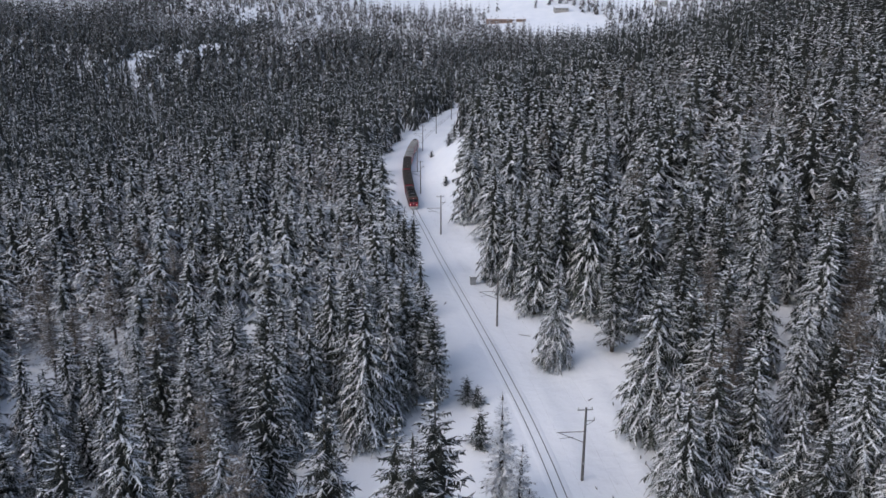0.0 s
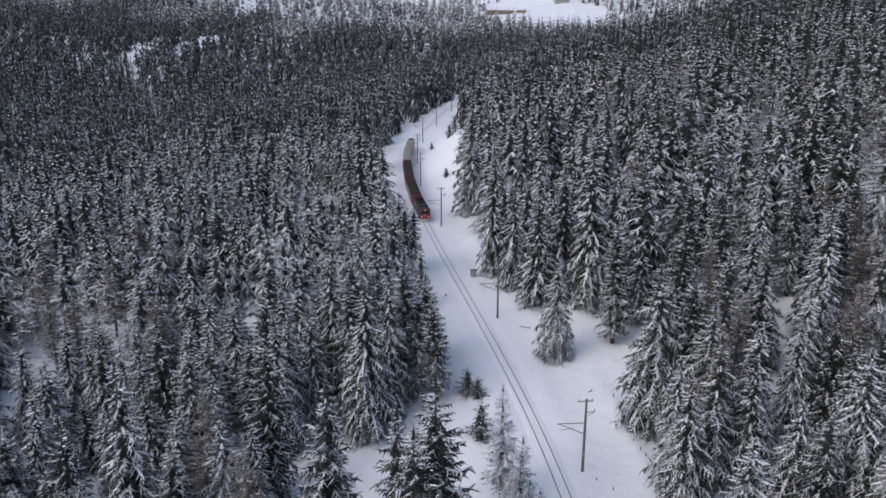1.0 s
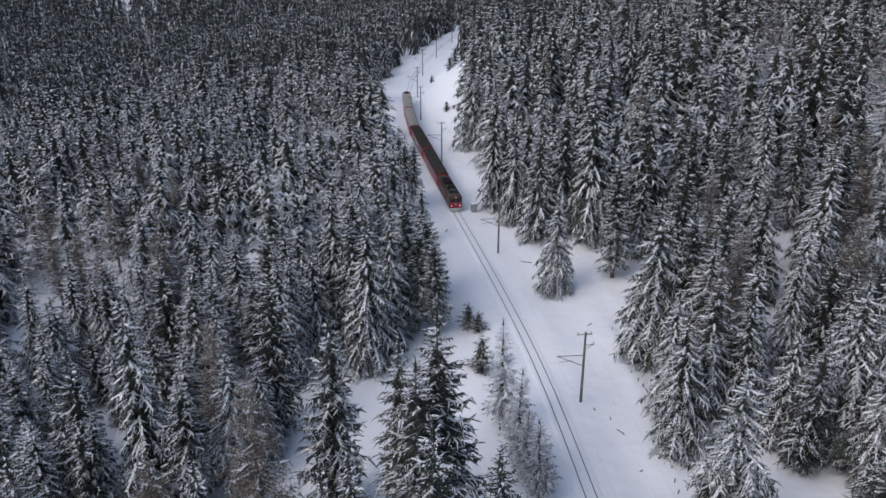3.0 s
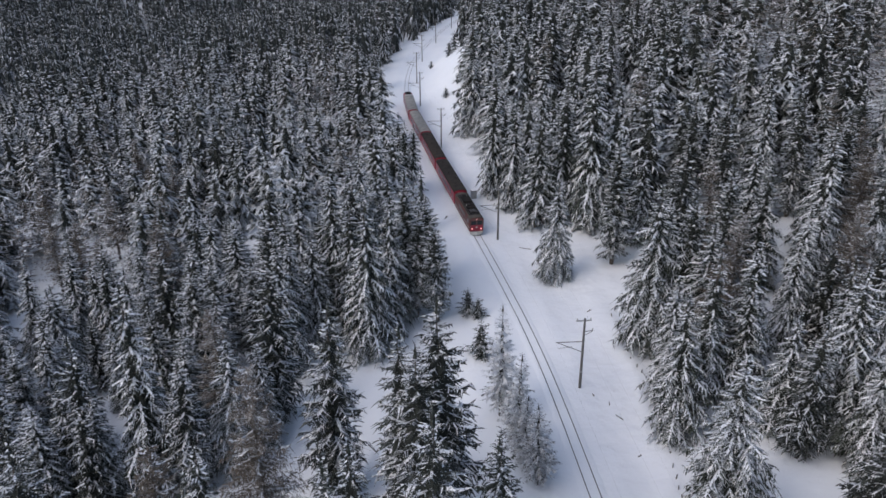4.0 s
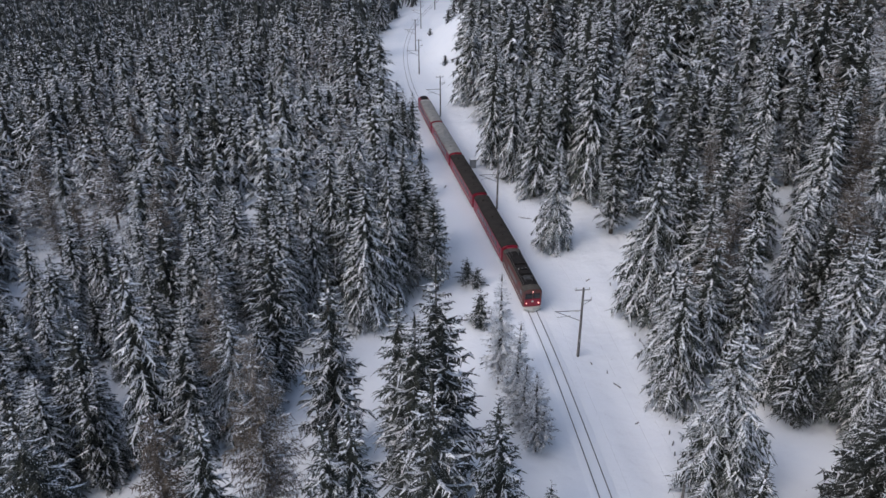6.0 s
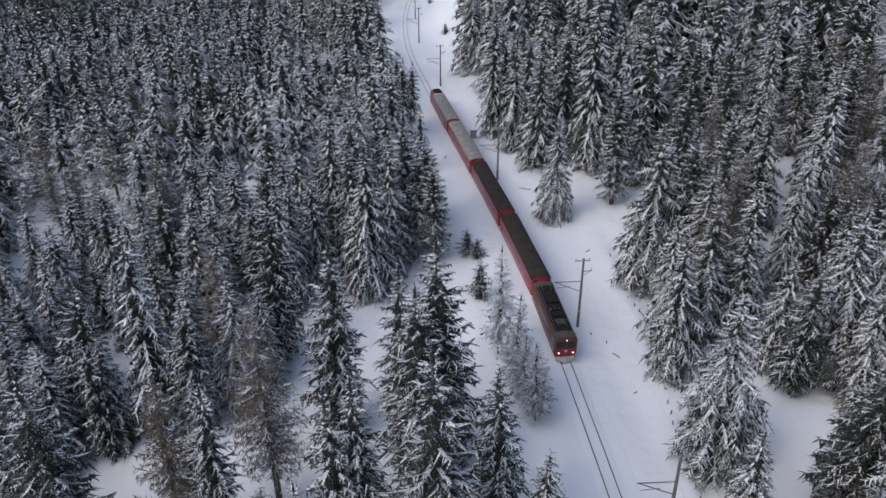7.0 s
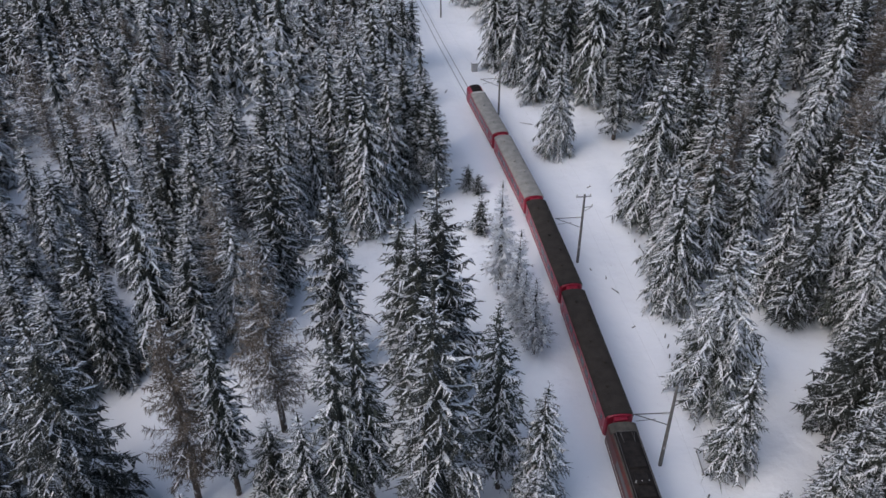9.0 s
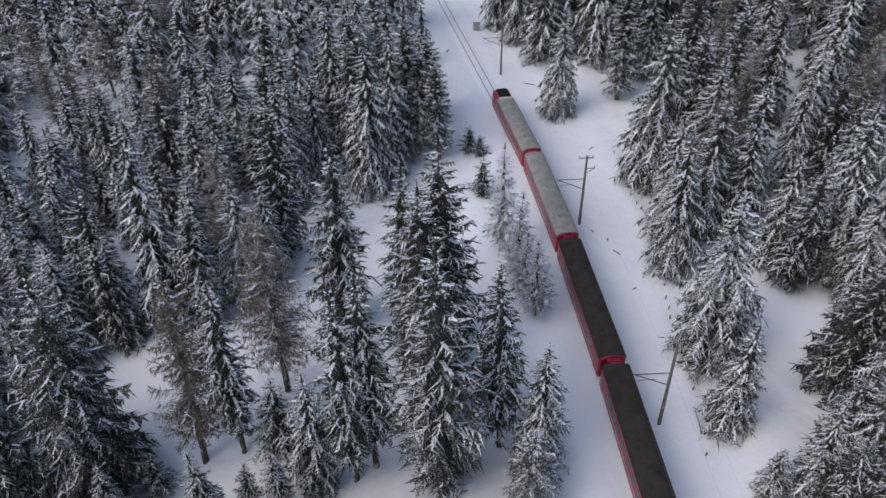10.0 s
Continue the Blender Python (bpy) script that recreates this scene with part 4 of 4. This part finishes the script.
def join_wood(name, label, pts, shapes, mats, low, high, seed, lean=0.02, tall=None, girth=(0.92, 1.3)):
    """Many trees in one mesh."""
    rng = np.random.RandomState(seed)
    V, F, S, base = [], [], [], 0
    pick = rng.randint(0, len(shapes), len(pts))
    for i, (v, f, s) in enumerate(shapes):
        P = pts[pick == i]
        n = len(P)
        if not n:
            continue
        k = rng.triangular(low, (low + high) * 0.55, high, n) / 16.0
        if tall is not None:
            k = np.minimum(k * 1.4, tall[pick == i] / 16.0)
        wd = k ** 0.7 * rng.uniform(*girth, n)
        a = rng.uniform(0, 6.283, n)
        c, q = np.cos(a) * wd, np.sin(a) * wd
        X = v[None, :, 0] * c[:, None] - v[None, :, 1] * q[:, None] + P[:, 0:1] + v[None, :, 2] * rng.uniform(-lean, lean, n)[:, None]
        Y = v[None, :, 0] * q[:, None] + v[None, :, 1] * c[:, None] + P[:, 1:2]
        Z = v[None, :, 2] * k[:, None] + ground(P[:, 0], P[:, 1], False)[:, None]
        V.append(np.stack([X, Y, Z], -1).reshape(-1, 3))
        F.append((f[None] + (np.arange(n) * len(v))[:, None, None] + base).reshape(-1, 3))
        S.append(np.tile(s, n))
        base += n * len(v)
    me = mesh_of(name, np.concatenate(V), np.concatenate(F), mats, np.concatenate(S))
    tagged(new(name, me), label, "forest", kind="stuff")


def with_trunk(shape, tall=16, r=0.2):
    v, f, s = shape
    n = len(v)
    ring = [(r * math.cos(a), r * math.sin(a), -1.0) for a in (0, 2.1, 4.2)] + [(0, 0, tall * 0.9)]
    tri = [(n, n + 1, n + 3), (n + 1, n + 2, n + 3), (n + 2, n, n + 3)]
    return np.concatenate([v, ring]), np.concatenate([f, tri]), np.concatenate([s, [3, 3, 3]])


MID = [with_trunk(g) for g in (
    grow(81, 16, 4.0, 19, 5, 3, droop=0.85, shape=0.8, pads=0.7, frond=0.36, twigs=1, core=0.5, ridge=0.16), grow(82, 16, 3.6, 20, 5, 3, droop=1.0, shape=0.75, pads=0.66, frond=0.36, twigs=1, core=0.5, ridge=0.16),
    grow(83, 16, 4.4, 18, 5, 3, droop=0.75, shape=0.85, pads=0.7, frond=0.36, twigs=1, core=0.5, ridge=0.16), grow(84, 16, 3.3, 20, 5, 3, droop=0.95, shape=0.7, pads=0.45, frond=0.36, twigs=1, core=0.5, ridge=0.14),
    grow(86, 16, 5.0, 19, 6, 3, droop=0.8, shape=0.85, pads=0.75, frond=0.32, twigs=1, core=0.5, ridge=0.16),
    grow(85, 16, 3.5, 20, 5, 3, shape=0.55, droop=0.6, pads=0.6, frond=0.36, twigs=1, core=0.5, ridge=0.16))]
FAR = [with_trunk(g) for g in (
    grow(91, 16, 3.6, 9, 4, 2, droop=1.15, rise=0, hang=0, frond=0.5, pads=0.1, twigs=1, core=0.5, ridge=0.22), grow(92, 16, 3.2, 10, 4, 2, droop=1.25, rise=0, hang=0, frond=0.5, pads=0.08, twigs=1, core=0.5, ridge=0.22),
    grow(93, 16, 4.0, 9, 4, 2, droop=1.1, rise=0, hang=0, frond=0.5, pads=0.1, twigs=1, core=0.5, ridge=0.22), grow(94, 16, 3.0, 10, 4, 2, droop=1.2, rise=0, hang=0, frond=0.5, pads=0.08, twigs=1, core=0.5, ridge=0.22))]
VERY_FAR = [with_trunk(g, r=0.35) for g in (
    grow(95, 16, 3.8, 6, 4, 1, droop=1.1, rise=0, hang=0, frond=0.95, pads=0.03, twigs=1, core=0), grow(96, 16, 3.4, 7, 3, 1, droop=1.2, rise=0, hang=0, frond=0.95, pads=0.04, twigs=1, core=0),
    grow(97, 16, 3.1, 7, 3, 1, droop=1.1, rise=0, hang=0, frond=0.95, pads=0.05, twigs=1, core=0))]
THIN = [grow_larch(98, 16, 2.8, 16, 4, 0.07, 3)]


def hidden_wood(y0, y1, step, wide=66):
    """Places for unseen trees under, behind and beside the drone, added to shade the snow."""
    rng = np.random.RandomState(35)
    x, y = np.meshgrid(np.arange(4 - wide, 4 + wide, step), np.arange(y0, y1, step))
    p = np.stack([x.ravel(), y.ravel()], 1) + rng.uniform(-0.35, 0.35, (x.size, 2)) * step
    d = p[:, 0] - track_x(p[:, 1])
    return p[(d < -13) | (d > 13)]


def woods(y_near):
    p = scatter(24, 232, 5.5, 31)
    # unseen trees from behind the drone join in, added for their shade
    p = np.concatenate([p[p[:, 1] > y_near - 0.5], hidden_wood(-33, 16, 7.5)])
    taken = np.array(PLANTED)
    p = p[[np.min(np.hypot(taken[:, 0] - x, taken[:, 1] - y)) > 3.0 for x, y in p]]
    brown = waves(p[:, 0], p[:, 1], 60, 21) + np.random.RandomState(2).uniform(-0.8, 0.8, len(p)) > np.where(p[:, 0] > 40, 0.62, 0.52)
    brown &= np.abs(p[:, 0] - track_x(p[:, 1])) > 16
    shade = waves(p[:, 0], p[:, 1], 35, 22) + np.random.RandomState(4).uniform(-1, 1, len(p)) > np.where(p[:, 0] > 40, 0.2, np.where((p[:, 0] < -70) & (p[:, 1] > 120), 0.2, 0.75))
    # slot 2 paints the crowns' cores darker, as the shade inside them
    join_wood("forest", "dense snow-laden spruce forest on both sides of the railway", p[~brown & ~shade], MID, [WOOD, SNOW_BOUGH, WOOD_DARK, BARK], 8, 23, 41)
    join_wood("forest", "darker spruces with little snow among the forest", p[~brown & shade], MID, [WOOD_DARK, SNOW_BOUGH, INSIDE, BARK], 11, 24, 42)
    join_wood("larch_wood", "bare brown larches scattered through the spruce forest", p[brown], THIN, [LARCH, SNOW_PAD, LARCH_BOUGHS], 12, 22, 43)
    # unseen trees out to either side, added to block sky over the glades
    side = hidden_wood(20, 100, 6.5, 110)
    side = side[(np.abs(side[:, 0]) > 0.66 * side[:, 1] + 16) & (np.abs(side[:, 0]) < 0.66 * side[:, 1] + 42)]
    join_wood("forest", "unseen tall dark spruces added beside the view to shade the snow", side, FAR, [WOOD_FAR, SNOW_PAD, WOOD_FAR, BARK], 16, 27, 49)
    # unseen trees kept short of the view, added to darken the nearest snow
    low = hidden_wood(19, 29.5, 5.0)
    # here too the darker slot 2 is shade painted into the cores
    join_wood("forest", "unseen snow-laden spruces added below the view to shade the near snow", low, MID, [WOOD, SNOW_BOUGH, WOOD_DARK, BARK], 8, 23, 48,
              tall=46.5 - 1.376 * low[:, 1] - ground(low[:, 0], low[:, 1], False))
    p = scatter(232, 480, 6.3, 32)
    brown = waves(p[:, 0], p[:, 1], 60, 21) + np.random.RandomState(5).uniform(-0.8, 0.8, len(p)) > 0.85
    join_wood("far_forest", "distant snowy spruce forest covering the slopes", p[~brown], FAR, [WOOD_FAR, SNOW_PAD, WOOD_FAR, BARK], 12, 28, 44, girth=(0.72, 1.0))
    join_wood("larch_wood", "bare brown larches in the distant forest", p[brown], [grow_larch(99, 16, 3.2, 9, 4, 0.16, 1)], [LARCH_BOUGHS, SNOW_PAD, LARCH_BOUGHS], 12, 22, 45)
    p = np.concatenate([scatter(480, 820, 7.8, 33), scatter(820, 1090, 11.5, 34)])
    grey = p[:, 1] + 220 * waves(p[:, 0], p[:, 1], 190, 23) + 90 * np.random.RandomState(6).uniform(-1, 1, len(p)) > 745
    join_wood("far_forest", "dark spruce forest on the far valley side", p[~grey], VERY_FAR, [WOOD_FAR, SNOW_PAD, INSIDE, BARK], 14, 28, 46, girth=(0.7, 0.95))
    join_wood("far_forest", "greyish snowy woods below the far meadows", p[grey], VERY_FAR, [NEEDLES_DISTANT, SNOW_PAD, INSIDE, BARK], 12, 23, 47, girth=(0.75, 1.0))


woods(near_wood())

# ---- the far farm ----
def farm_building(x, y, wide, deep, eaves, ridge, turn, wall, label):
    house = tagged(new("farm_building"), label, "building", "buildings of the far farm")
    z = float(ground(x, y))
    part("wall", box(bmesh.new(), -wide / 2, -deep / 2, -3, wide / 2, deep / 2, eaves), wall, house)
    bm = bmesh.new()
    a, b, o = wide / 2 + 0.6, deep / 2 + 0.7, 0.35
    loft(bm, [[(s * a, -b, eaves - 0.2), (s * a, 0, ridge), (s * a, b, eaves - 0.2), (s * a, b, eaves - 0.2 + o), (s * a, 0, ridge + o), (s * a, -b, eaves - 0.2 + o)] for s in (-1, 1)])
    part("roof", bm, SNOW_PAD, house, "roof under thick snow")
    gable = bmesh.new()
    loft(gable, [[(s * wide / 2 - s * 0.05, -deep / 2, eaves), (s * wide / 2 - s * 0.05, 0, ridge - 0.05), (s * wide / 2 - s * 0.05, deep / 2, eaves)] for s in (-1, 1)])
    part("gable", gable, TIMBER, house)
    n = max(2, int(wide / 4))
    for i in range(n):
        cx = (i - (n - 1) / 2) * wide / n
        win = part("window", box(bmesh.new(), cx - 0.6, -deep / 2 - 0.06, eaves * 0.45, cx + 0.6, -deep / 2 + 0.02, eaves * 0.45 + 1.3), TIMBER, house)
        part("pane", box(bmesh.new(), cx - 0.48, -deep / 2 - 0.08, eaves * 0.45 + 0.12, cx + 0.48, -deep / 2 - 0.05, eaves * 0.45 + 1.18), GLASS, win)
    house.matrix_basis = pose(x, y, z, 0, 0, turn)


farm_building(71, 947, 32, 11, 5.5, 8.5, 6, WALL_TAN, "long reddish-brown farmhouse under snow on the far meadow")
farm_building(99, 951, 12, 8, 3.5, 6, -8, WALL_TAN, "small reddish-brown barn on the far snowy meadow")
farm_building(154, 982, 18, 9, 4, 7, 4, WALL_GREY, "grey farm barn under snow above the far meadow")
farm_building(294, 1017, 14, 10, 6, 9, 15, WALL_GREY, "grey house under snow on the far slope")

motions()
